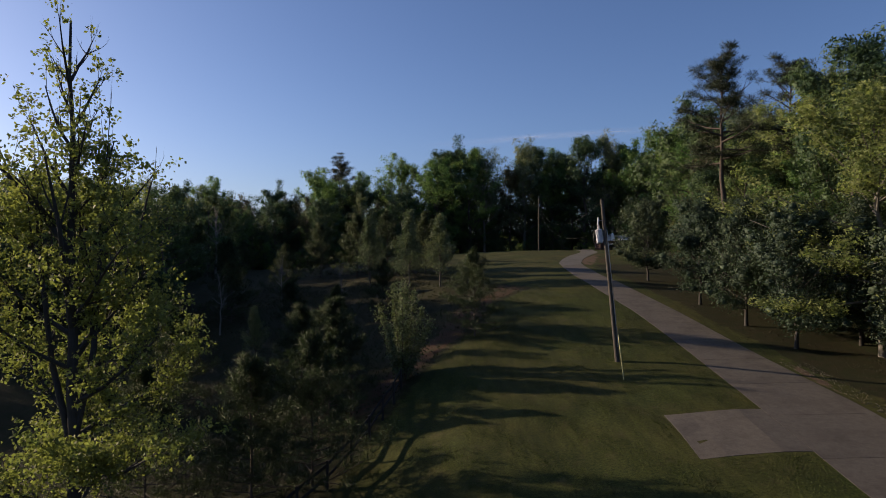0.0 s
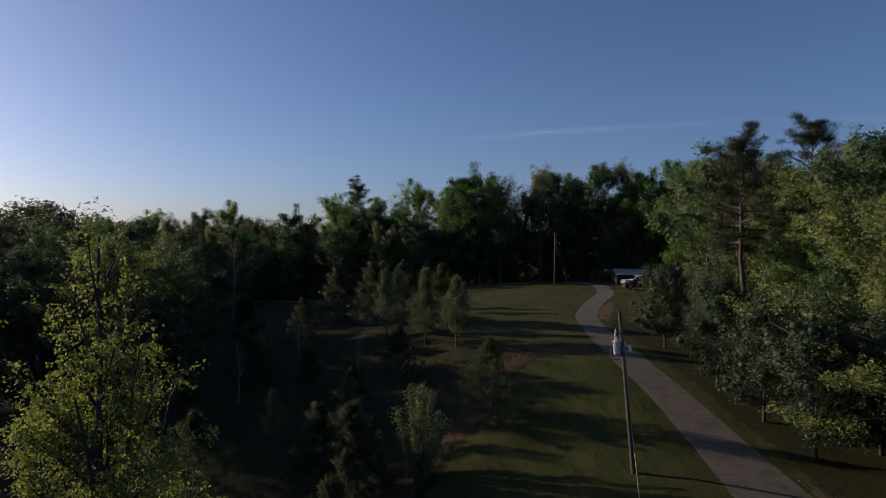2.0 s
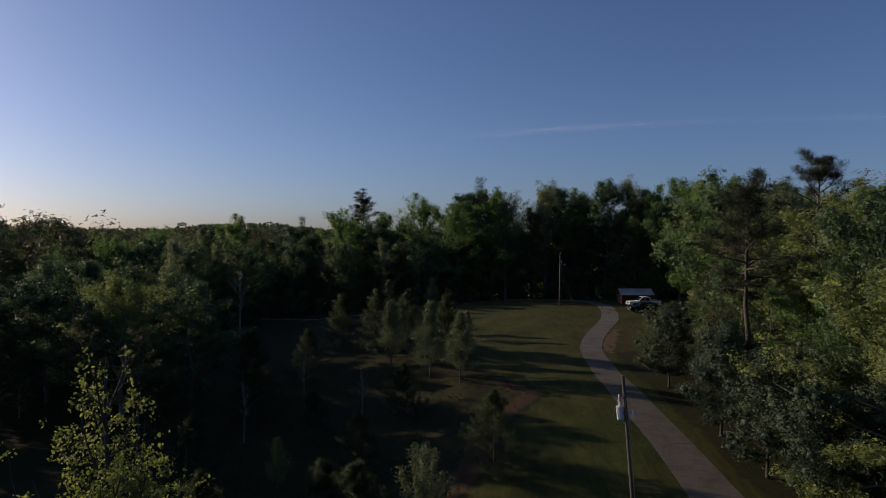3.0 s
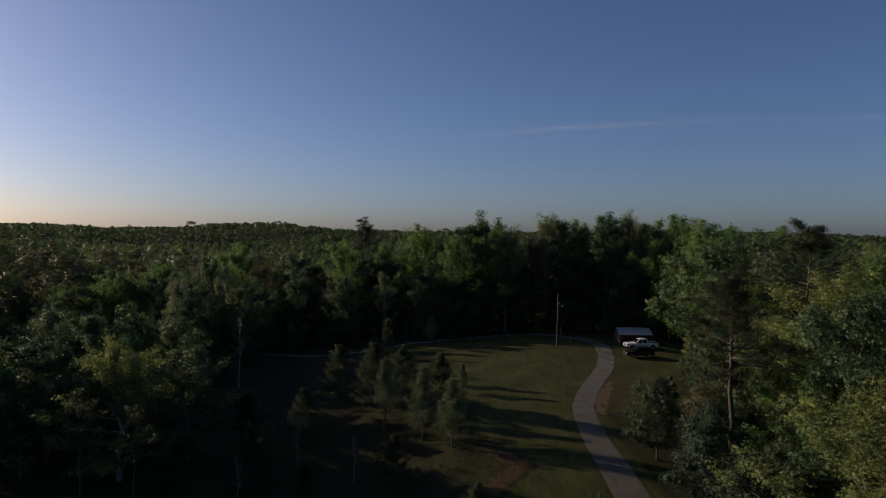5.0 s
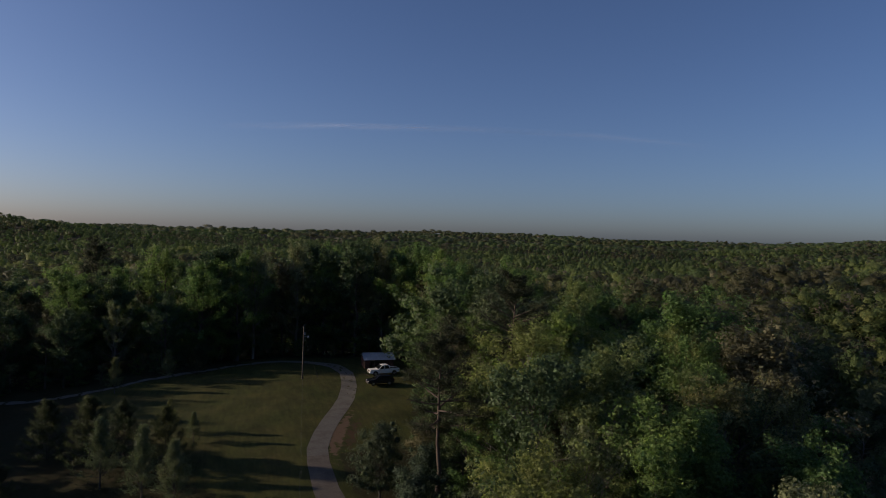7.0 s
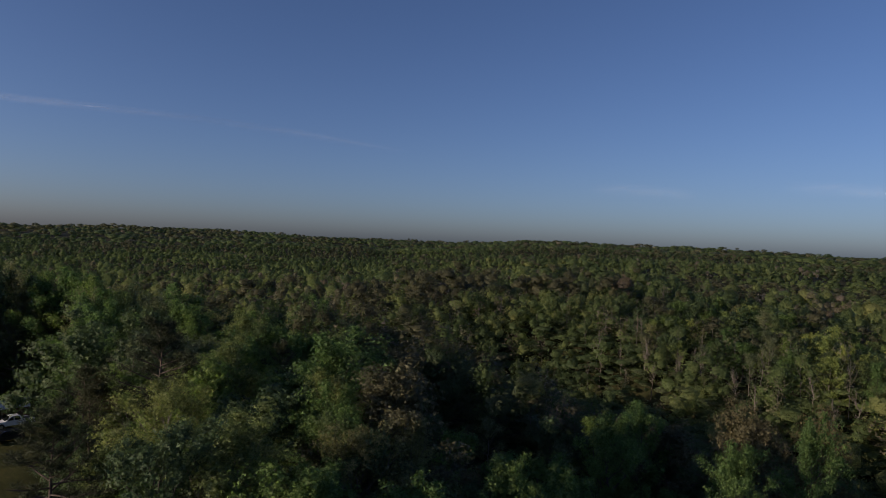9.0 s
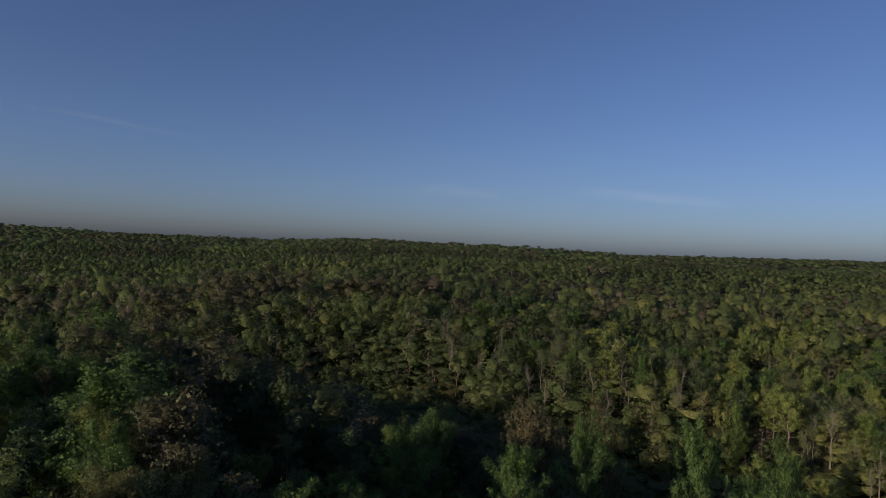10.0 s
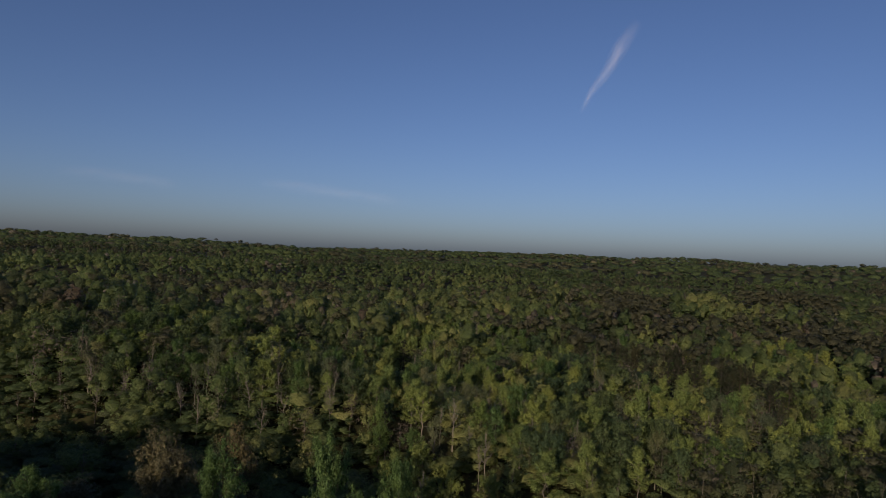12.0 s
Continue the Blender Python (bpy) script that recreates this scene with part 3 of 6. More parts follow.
def plant(name, meshes, x, y, scale, turn, label, category="tree", group="", stretch=1.0, sink=0.0, tilt=(0, 0)):
    """One tree as a thing: an empty at its foot, with trunk and crown."""
    tree = new(name)
    tree.matrix_basis = pose(x, y, hz(x, y) - sink, tilt[0], tilt[1], turn) @ Matrix.Diagonal((scale, scale, scale * stretch, 1))
    tagged(tree, label, category, group)
    for word, me in zip(("trunk", "crown"), meshes):
        if me:
            part(word, me, None, tree)
    return tree


# kinds of woodland tree, each in a few growths: tall about 20 m
HARD = [tree_meshes(20 + i, 20, 7.2 + 0.7 * (i % 3), 0.1 + 0.08 * (i % 2), 22, 6500, 0.46, 1.35, M_BARK, M_LEAF, 'clump', sides=3, thin=0.05, puffs=130, elev=(4, 48), core=0.5) for i in range(5)]
HARD_FINE = [tree_meshes(40 + i, 20, 7.6, 0.1, 26, 19000, 0.29, 0.78, M_BARK, M_LEAF, 'clump', sides=4, thin=0.02, puffs=420, elev=(2, 52), core=0.45) for i in range(3)]
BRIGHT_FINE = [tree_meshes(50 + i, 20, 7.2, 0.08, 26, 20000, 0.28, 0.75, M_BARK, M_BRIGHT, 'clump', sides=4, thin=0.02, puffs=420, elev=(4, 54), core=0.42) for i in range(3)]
YELLOW_FINE = [tree_meshes(60 + i, 20, 7.2, 0.1, 26, 20000, 0.27, 0.72, M_PALE_BARK, M_YELLOW, 'clump', sides=4, thin=0.02, puffs=430, elev=(6, 56), core=0.38) for i in range(3)]
BUD_FINE = [tree_meshes(70 + i, 20, 6.8, 0.14, 26, 13000, 0.28, 0.6, M_PALE_BARK, M_BUD, 'clump', sides=4, elev=(24, 66), puffs=420) for i in range(3)]
BUD = [tree_meshes(80 + i, 19, 6.6, 0.16, 20, 4600, 0.44, 1.1, M_PALE_BARK, M_BUD, 'clump', sides=3, thin=0.04, elev=(16, 54), puffs=115, core=0.25) for i in range(3)]
RUST = [tree_meshes(90 + i, 17, 6.0, 0.14, 20, 9000, 0.34, 1.05, M_BARK, M_RUST, 'clump', sides=3, thin=0.03, puffs=150, elev=(14, 56), core=0.45) for i in range(2)]
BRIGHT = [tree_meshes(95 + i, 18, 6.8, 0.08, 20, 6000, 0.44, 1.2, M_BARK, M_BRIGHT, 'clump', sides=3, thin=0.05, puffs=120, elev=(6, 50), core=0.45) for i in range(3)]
SUNLIT_TREES = [tree_meshes(160 + i, 20, 6.4, 0.12, 24, 7500, 0.42, 1.0, M_PALE_BARK, M_SUNLIT_LEAF, 'clump', sides=3, thin=0.04, puffs=150, elev=(14, 60), core=0.5) for i in range(4)]
BARE = [tree_meshes(100 + i, 17, 3.6, 0.35, 16, 0, 0, 0, M_PALE_BARK, None, sides=3, depth=2, elev=(35, 68)) for i in range(3)]
PINE = [pine_meshes(110 + i, 22, 3.4, 0.48, 22, 6000, M_PINE_BARK, M_NEEDLE, 0.5, 0.62, 3, pads=150) for i in range(3)]
PINE_FINE = [pine_meshes(120 + i, 22, 3.9, 0.52, 30, 26000, M_PINE_BARK, M_NEEDLE, 0.32, 0.58, 5, pads=200) for i in range(2)]
YOUNG_PINE = [young_pine_meshes(130 + i) for i in range(3)]
PEAR = [tree_meshes(140 + i, 7.8, 3.7, 0.13, 42, 25000, 0.12, 0.6, M_DARK_BARK, M_PEAR, "leaf", 5, elev=(8, 70), trunk=0.017, puffs=380, core=0.5) for i in range(3)]


def pointed(seed):
    """A young upright tree with a pointed, loose crown."""
    rng = np.random.default_rng(seed)
    segs, tips = skeleton(rng, 7.8, 2.35, 0.14, 50, 1, (28, 68), 0.012, "cone", 10.0, wobble=0.004)
    v, f = tubes(segs, 5)
    wood = mesh_np("trunk", v, [f], M_BARK, smooth=True)
    v, f, _ = foliage(rng, tips, 11000, 0.2, 0.12, "leaf", 0.9)
    return wood, mesh_np("crown", v, f, M_SILVER)


SILVER = [pointed(150), pointed(151), pointed(152)]


def columns(seed):
    """A clump of upright stems, each leafy in a narrow column."""
    rng = np.random.default_rng(seed)
    segs, tips = [], []
    for k in range(9):
        a, r, tall = k * 2.4, 0.13 * math.sqrt(k) + 0.05, 6.6 * (1 - 0.06 * k) * rng.uniform(0.85, 1.05)
        foot = np.array([0.12 * math.cos(a), 0.12 * math.sin(a), -0.2])
        head = np.array([r * 4.2 * math.cos(a), r * 4.2 * math.sin(a), tall])
        for j in range(6):
            p, q = foot + (head - foot) * (j / 6) ** 1.0, foot + (head - foot) * ((j + 1) / 6)
            segs.append((*p, *q, 0.06 * (1 - j / 7), 0.06 * (1 - (j + 1) / 7)))
        tips += [foot + (head - foot) * u for u in np.linspace(0.16, 1, 26)]
    v, f = tubes(segs, 5)
    wood = mesh_np("trunk", v, [f], M_BARK, smooth=True)
    v, f, _ = foliage(rng, np.array(tips), 11000, 0.17, 0.11, "leaf", 1.0)
    return wood, mesh_np("crown", v, f, M_SILVER)


def at_plan(x, y):
    return x * K, y * K


# trees that can be told apart, by the plan
def named_trees():
    rng = np.random.default_rng(5)
    for i, (x, y, s) in enumerate([(19.2, 60.6, 1.02), (19.9, 50.1, 1.06), (20.5, 43.8, 1.08), (21.0, 38.5, 1.1), (25.3, 39.2, 1.12), (22.6, 55.6, 0.95), (24.6, 46.2, 1.05), (24.6, 33.4, 1.05)]):
        plant("pear_tree", PEAR[i % 3], *at_plan(x, y), s, i * 77, "round dense dark-green pear tree beside the driveway", group="pear trees along the driveway")
    for i, (x, y, s, st) in enumerate([(-0.3, 64.3, 1.02, 1.0), (-3.5, 67.2, 1.1, 1.05), (-8.2, 72.5, 1.1, 1.0), (-5.4, 111.3, 0.75, 1.0), (-12.4, 105.8, 0.8, 1.0), (-13.6, 46.6, 0.58, 1.0), (0.5, 80.0, 0.55, 1.0), (-2.5, 84.0, 0.6, 1.0)]):
        plant("lawn_tree", SILVER[i % 3], *at_plan(x, y), s, i * 101, "small upright grey-green tree on the rough grass", stretch=st, group="young trees on the grass")
    plant("columnar_tree", columns(3), *at_plan(-2.5, 39.3), 1.12, 0, "narrow multi-stemmed grey-green tree by the fence end")
    for i, (x, y, s) in enumerate([(2.2, 45.4, 0.95), (-5.6, 27.4, 1.06), (-7.9, 26.4, 1.0), (-6.2, 34.8, 0.75), (-12.5, 27.0, 0.95), (-6.5, 38.5, 0.95), (-8.0, 49.0, 0.75), (-5.5, 58.5, 0.8), (-8.8, 40.0, 0.85), (-15.5, 37.0, 1.0), (-19.5, 59.5, 0.9), (-13.0, 55.0, 0.7), (-6.5, 76.0, 1.2), (-2.0, 73.5, 1.1), (-10.5, 79.0, 1.2), (-1.2, 115.3, 0.8), (-17, 70, 0.9), (-22, 66, 1.1), (-20, 47, 0.9), (-24, 52, 1.1), (-15.5, 82, 1.1)]):
        plant("young_pine", YOUNG_PINE[i % 3], *at_plan(x, y), s * 1.1, i * 61, "young dark-green pine with limbs close to the ground", group="young pines on the bank")
    for k, (x, y, top, label) in enumerate([(22.3, 51.5, 22.2, "tall dark pine with a bare lower trunk and layered limbs"), (36, 67, 26.3, "tall dark pine that stands above the woods"), (-23, 147, 27.4, "tall dark pine that stands above the woods")]):
        px, py = at_plan(x, y)
        plant("pine_tree", PINE_FINE[k % 2], px, py, (top * K - hz(px, py)) / 21.6 * 1.2, 20 + 120 * k, label, stretch=1 / 1.2)
    for k, (x, y, s) in enumerate([(-27, 52.5, 0.55), (-33, 54.5, 0.6)]):
        plant("pine_tree", PINE[k % 3], *at_plan(x, y), s, 70 * k, "half-grown dark pine on the low ground", group="half-grown pines")
    for meshes, x, y, top, label in [
            (YELLOW_FINE[0], 33.6, 43.4, 22.6, "tall yellow-green hardwood in young leaf"),
            (YELLOW_FINE[2], 33.2, 57.0, 22.5, "tall pale hardwood with opening buds"),
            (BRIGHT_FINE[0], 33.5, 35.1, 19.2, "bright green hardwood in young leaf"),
            (YELLOW_FINE[1], 25.0, 36.8, 17.0, "bright green hardwood in young leaf"),
            (BRIGHT_FINE[0], 53.5, 58.5, 25.6, "broad green hardwood at the wood's edge"),
            (RUST[0], 53.2, 48.2, 28.4, "broad hardwood with rusty opening buds"),
            (RUST[1], 24.6, 62.0, 12.5, "hardwood with rusty opening buds beside the pears"),
            (BUD_FINE[1], 45.2, 42.4, 19.6, "pale hardwood with silvery opening buds"),
            (BUD_FINE[2], 38.5, 68, 21.8, "pale hardwood with opening buds"),
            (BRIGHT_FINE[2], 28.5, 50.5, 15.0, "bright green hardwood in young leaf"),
            (HARD_FINE[1], 36.5, 54.0, 19.5, "green hardwood in full leaf"),
            (HARD_FINE[2], 44.0, 58.0, 20.5, "green hardwood in full leaf"),
            (BRIGHT_FINE[1], 37.6, 38.0, 18.8, "bright green hardwood in young leaf"),
            (HARD_FINE[0], 46.0, 42.0, 18.0, "green hardwood in full leaf")] + [
            (HARD_FINE[2], -42.3, 73.0, 15.0, "broad green hardwood at the clearing's edge"),
            (HARD_FINE[1], -37.0, 63.0, 12.0, "broad green hardwood at the clearing's edge"),
            (RUST[0], 87.0, 96.0, 21.0, "broad hardwood with rusty opening buds"),
            (BRIGHT_FINE[0], 104.0, 142.0, 20.5, "bright green hardwood in young leaf"),
            (YELLOW_FINE[0], 51.0, 92.0, 20.5, "tall yellow-green hardwood in young leaf"),
            (BUD_FINE[1], 66.0, 74.0, 19.0, "pale hardwood with silvery opening buds"),
            (YELLOW_FINE[1], -33.0, 61.0, 14.5, "broad yellow-green hardwood at the clearing's edge"),
            (HARD_FINE[0], -43.0, 65.0, 14.0, "broad green hardwood at the clearing's edge"),
            (HARD_FINE[1], -28.0, 65.0, 13.0, "broad green hardwood at the clearing's edge"),
            (BRIGHT_FINE[2], -47.0, 55.0, 13.5, "bright green hardwood in young leaf"),
            (BUD_FINE[0], -52.0, 66.0, 15.0, "pale hardwood with opening buds"),
            (YELLOW_FINE[1], 43.0, 80.0, 19.5, "yellow-green hardwood in young leaf"),
            (HARD_FINE[1], 76.0, 112.0, 20.0, "green hardwood in full leaf"),
            (BRIGHT_FINE[1], 60.0, 106.0, 19.5, "bright green hardwood in young leaf"),
            (BARE[0], -31.0, 88.0, 16.5, "bare grey hardwood with fine twigs")]:
        px, py = at_plan(x, y)
        plant("hardwood_tree", meshes, px, py, (top * K - hz(px, py)) / 20.5 * 1.22, float(rng.uniform(0, 360)), label, stretch=1 / 1.22, group="hardwoods at the edge of the clearing")
    for x, y, s in [(-15.5, 62.3, 0.42), (-19, 55, 0.4), (-9.5, 60, 0.35)]:
        plant("bare_sapling", BARE[1], *at_plan(x, y), s, 40 * x, "thin bare grey sapling on the rough grass", group="bare saplings")


def valley_trees():
    """Trees that can be told apart across the creek bottom: snags, and a few that stand into the light."""
    rng = np.random.default_rng(61)
    for k in range(16):
        y = 30 + 7.5 * k + rng.uniform(-2, 2)
        x = 226 + 0.1 * (y - 60) + rng.uniform(-3, 9)
        plant("dead_tree", BARE[k % 3], x, y, rng.uniform(0.95, 1.25), float(rng.uniform(0, 360)), "pale bare dead tree above the creek bottom", group="dead trees", tilt=(float(rng.normal(0, 3)), float(rng.normal(0, 3))))
    for k, (x, y) in enumerate([(196, -22), (205, -48), (222, -70), (188, -5), (240, -35), (215, -12), (230, -95)]):
        plant("dead_tree", BARE[k % 3], x, y, 1.1, 50.0 * k, "pale bare dead tree among the hardwoods", group="dead trees")
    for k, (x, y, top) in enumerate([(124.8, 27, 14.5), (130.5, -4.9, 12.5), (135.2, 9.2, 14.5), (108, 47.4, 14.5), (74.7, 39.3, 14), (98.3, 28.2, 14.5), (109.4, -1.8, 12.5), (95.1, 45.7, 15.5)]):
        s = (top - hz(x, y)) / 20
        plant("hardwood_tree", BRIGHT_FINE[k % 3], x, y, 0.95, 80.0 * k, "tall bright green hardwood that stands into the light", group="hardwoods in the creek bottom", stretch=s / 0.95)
    for k, (x, y) in enumerate([(135, 39.9), (144, 46), (113.7, 45.3), (150, 33)]):
        plant("rusty_tree", RUST[k % 2], x, y, 1.5, 70.0 * k, "dark brownish hardwood with rusty opening buds", group="hardwoods in the creek bottom", stretch=(11.0 - hz(x, y)) / 17 / 1.5)


def big_left_tree():
    """The tall sweetgum beside the fence: long steep limbs with broken, bare ends, and yellow-green leaves in small bunches."""
    rng = np.random.default_rng(14)
    tall = 20.5
    segs, tips = [], []
    pts = [np.array([0.05 * math.sin(2.1 * k), 0.05 * math.cos(1.7 * k), -0.4 + (tall + 0.4) * k / 12]) for k in range(13)]
    for k in range(12):
        segs.append((*pts[k], *pts[k + 1], 0.3 * (1 - 0.072 * k), 0.3 * (1 - 0.072 * (k + 1))))
    for k in range(30):
        f = (k + 0.5) / 30
        z = tall * (0.12 + 0.8 * f)
        start = pts[0] + (pts[-1] - pts[0]) * (z / tall)
        reach = (3.2 + 1.3 * math.sin(math.pi * min(1, 1.3 * f))) * (1 - 0.2 * f ** 2) * rng.uniform(0.75, 1.15)
        limb(rng, segs, tips, start, k * 137.5 + rng.normal(0, 15), 4 + 52 * f + rng.normal(0, 6), reach, 0.11 * (1 - 0.5 * f), 2, 16.0, 0.3)
    for az, z, reach in ((150, 6.5, 9.5), (-28, 7.0, 9.0)):
        # two leaders beside the stem
        limb(rng, segs, tips, pts[0] + (pts[-1] - pts[0]) * (z / tall), az, 68, reach, 0.14, 2, 22.0, 0.35)
    for az, z, reach in ((20, 9.6, 6.6), (250, 10.5, 6.0), (75, 12.0, 5.2), (200, 13.0, 4.8)):
        # heavy bare limbs with broken tops
        limb(rng, segs, tips, pts[0] + (pts[-1] - pts[0]) * (z / tall), az, 54, reach, 0.12, 1, 14.0, 0.75)
    v, f = tubes(segs, 6)
    wood = mesh_np("trunk", v, [f], M_DARK_BARK, smooth=True)
    tips = np.array(tips)
    z = tips[:, 2] / tall
    keep = rng.random(len(tips)) < np.interp(z, [0, 0.12, 0.2, 0.36, 0.5, 0.62, 0.74, 0.82, 1.0], [0.15, 0.4, 0.7, 0.9, 0.85, 0.6, 0.5, 0.1, 0.03])
    mid = np.repeat(tips[keep], 3, axis=0)
    mid = mid + rng.normal(0, 0.24, mid.shape)
    mid = mid[rng.permutation(len(mid))[:5200]]
    v, f, _ = foliage(rng, mid, 50000, 0.11, 0.112, "leaf", 0.8, 0.2)
    crown = mesh_np("crown", v, f, M_GUM)
    plant("sweetgum_tree", (wood, crown), *at_plan(-11.0, 19.2), 1.0, 30, "tall hardwood with yellow-green young leaves and bare top limbs")


named_trees()
valley_trees()
big_left_tree()


# ---------------------------------------------------------------- woodland round the clearing
def jittered(rng, lo_x, hi_x, lo_y, hi_y, step):
    gx, gy = np.meshgrid(np.arange(lo_x, hi_x, step), np.arange(lo_y, hi_y, step))
    p = np.stack([gx.ravel(), gy.ravel()], -1)
    return p + rng.uniform(-0.45, 0.45, p.shape) * step


def bearing(p):
    """Degrees to the left of +y, from the middle of the flight."""
    return np.degrees(np.arctan2(-(p[:, 0] - 12), p[:, 1] + 5))


NEAR_WOODS = 118.0
TAKEN = np.array([(o.matrix_basis.translation.x, o.matrix_basis.translation.y) for o in scene.objects if o.parent is None and o.name.split(".")[0] in ("hardwood_tree", "pine_tree", "pear_tree")])


def patchwork(p):
    """A slow drift of kinds over the woods, from 0 to 1."""
    return 0.5 + 0.25 * np.sin(p[:, 0] / 31 + 1.7 * np.sin(p[:, 1] / 53)) + 0.25 * np.sin(p[:, 1] / 37 + 2.1 + np.sin(p[:, 0] / 44))


NEAR_KIN = {"hardwood_tree": HARD_FINE, "bright_tree": BRIGHT_FINE, "budding_tree": BUD_FINE}


def near_woods():
    rng = np.random.default_rng(21)
    p = jittered(rng, -125, 145, -60, 190, 6.4)
    r, b = np.hypot(p[:, 0] - 12, p[:, 1] + 5), bearing(p)
    edge = ~clearing(p[:, 0], p[:, 1], 2.2)
    keep = edge & (b > -128) & (b < 105) & ((r < NEAR_WOODS) | ((p[:, 1] > 90) & (np.abs(p[:, 0]) < 75) & (p[:, 1] < 165)))
    p = p[keep]
    apart = np.min(np.hypot(p[:, None, 0] - TAKEN[None, :, 0], p[:, None, 1] - TAKEN[None, :, 1]), axis=1) > 3.6
    p = p[apart & (np.hypot(p[:, 0] - 24.5, p[:, 1] - 56.6) > 7.5)]
    drift = patchwork(p)
    for (x, y), d in zip(p, drift):
        q = rng.random()
        if q < (0.08 + 0.16 * (d < 0.3)) * (x < 20 or y > 100 or math.hypot(x, y) > 100):
            kind, meshes, label = "pine_tree", PINE[rng.integers(3)], "dark pine in the mixed woods"
        elif q < 0.34:
            kind, meshes, label = "budding_tree", BUD[rng.integers(3)], "pale hardwood with opening buds in the woods"
        elif q < 0.42:
            kind, meshes, label = "rusty_tree", RUST[rng.integers(2)], "hardwood with rusty opening buds in the woods"
        elif q < 0.47:
            kind, meshes, label = "bare_tree", BARE[rng.integers(3)], "bare grey hardwood in the woods"
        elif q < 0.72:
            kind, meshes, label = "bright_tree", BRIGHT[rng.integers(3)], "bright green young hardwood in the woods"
        else:
            kind, meshes, label = "hardwood_tree", HARD[rng.integers(5)], "green hardwood in the mixed woods"
        big = 0.84 if kind == "pine_tree" else 1.0
        if kind in NEAR_KIN and (math.hypot(x - 12, y + 5) < 75 and x > 0 or y > 95):
            meshes = NEAR_KIN[kind][rng.integers(len(NEAR_KIN[kind]))]
        # trees here take the lighter yellow-green leaf to stand for sun on them
        if 28 < x < 82 and 50 < y < 125 and kind in ("hardwood_tree", "budding_tree", "pine_tree") and rng.random() < 0.6:
            kind, meshes, label, big = "yellow_green_tree", YELLOW_FINE[rng.integers(2)], "yellow-green hardwood in the woods, its leaf lightened as if sunlit", 1.0
        if 20 < x < 38 and 56 < y < 86:
            kind, meshes, label, big = ("pine_tree", PINE[rng.integers(3)], "dark pine in the mixed woods", 0.8) if rng.random() < 0.55 else ("hardwood_tree", HARD_FINE[rng.integers(3)], "green hardwood in the mixed woods", 0.8)
        s = rng.uniform(0.72, 1.12) * (1.0 + 0.42 * math.exp(-(((x - 25) / 38) ** 2 + ((y - 142) / 24) ** 2)) if y > 95 or x > 25 else 0.92)
        if x < -12 and y > 85:
            big *= 1.04 if y > 143 else 0.84 if y > 105 else 0.9
        if x < -22 and 70 < y < 108:
            big *= 0.82
        if 38 < x < 64 and 52 < y < 120:
            big *= 1.2
        if 64 < x < 150 and -60 < y < 90 or 95 < x < 150 and y < 125:
            big *= rng.choice([0.5, 0.62, 0.8], p=[0.5, 0.42, 0.08])
        s = min(s * big, 1.14 if 25 < x < 75 and y < 118 else 0.72 if -52 < x < -5 and 108 < y < 143 else 1.32)
        plant(kind, meshes, float(x), float(y), float(s), float(rng.uniform(0, 360)), label, group="woodland trees")
    # low growth that closes the edge of the woods
    for x, y in jittered(rng, -60, 70, 20, 150, 3.6):
        if not clearing(x, y, 0.6) and clearing(x, y, 6.5) and y > 50:
            kin = (HARD, BRIGHT, HARD, BUD)[rng.integers(4)]
            plant("shrub", kin[rng.integers(3)], float(x), float(y), float(rng.uniform(0.2, 0.36)), float(rng.uniform(0, 360)), "leafy shrub at the edge of the woods", "shrub", "shrubs at the wood's edge", stretch=0.85, sink=0.3)


near_woods()


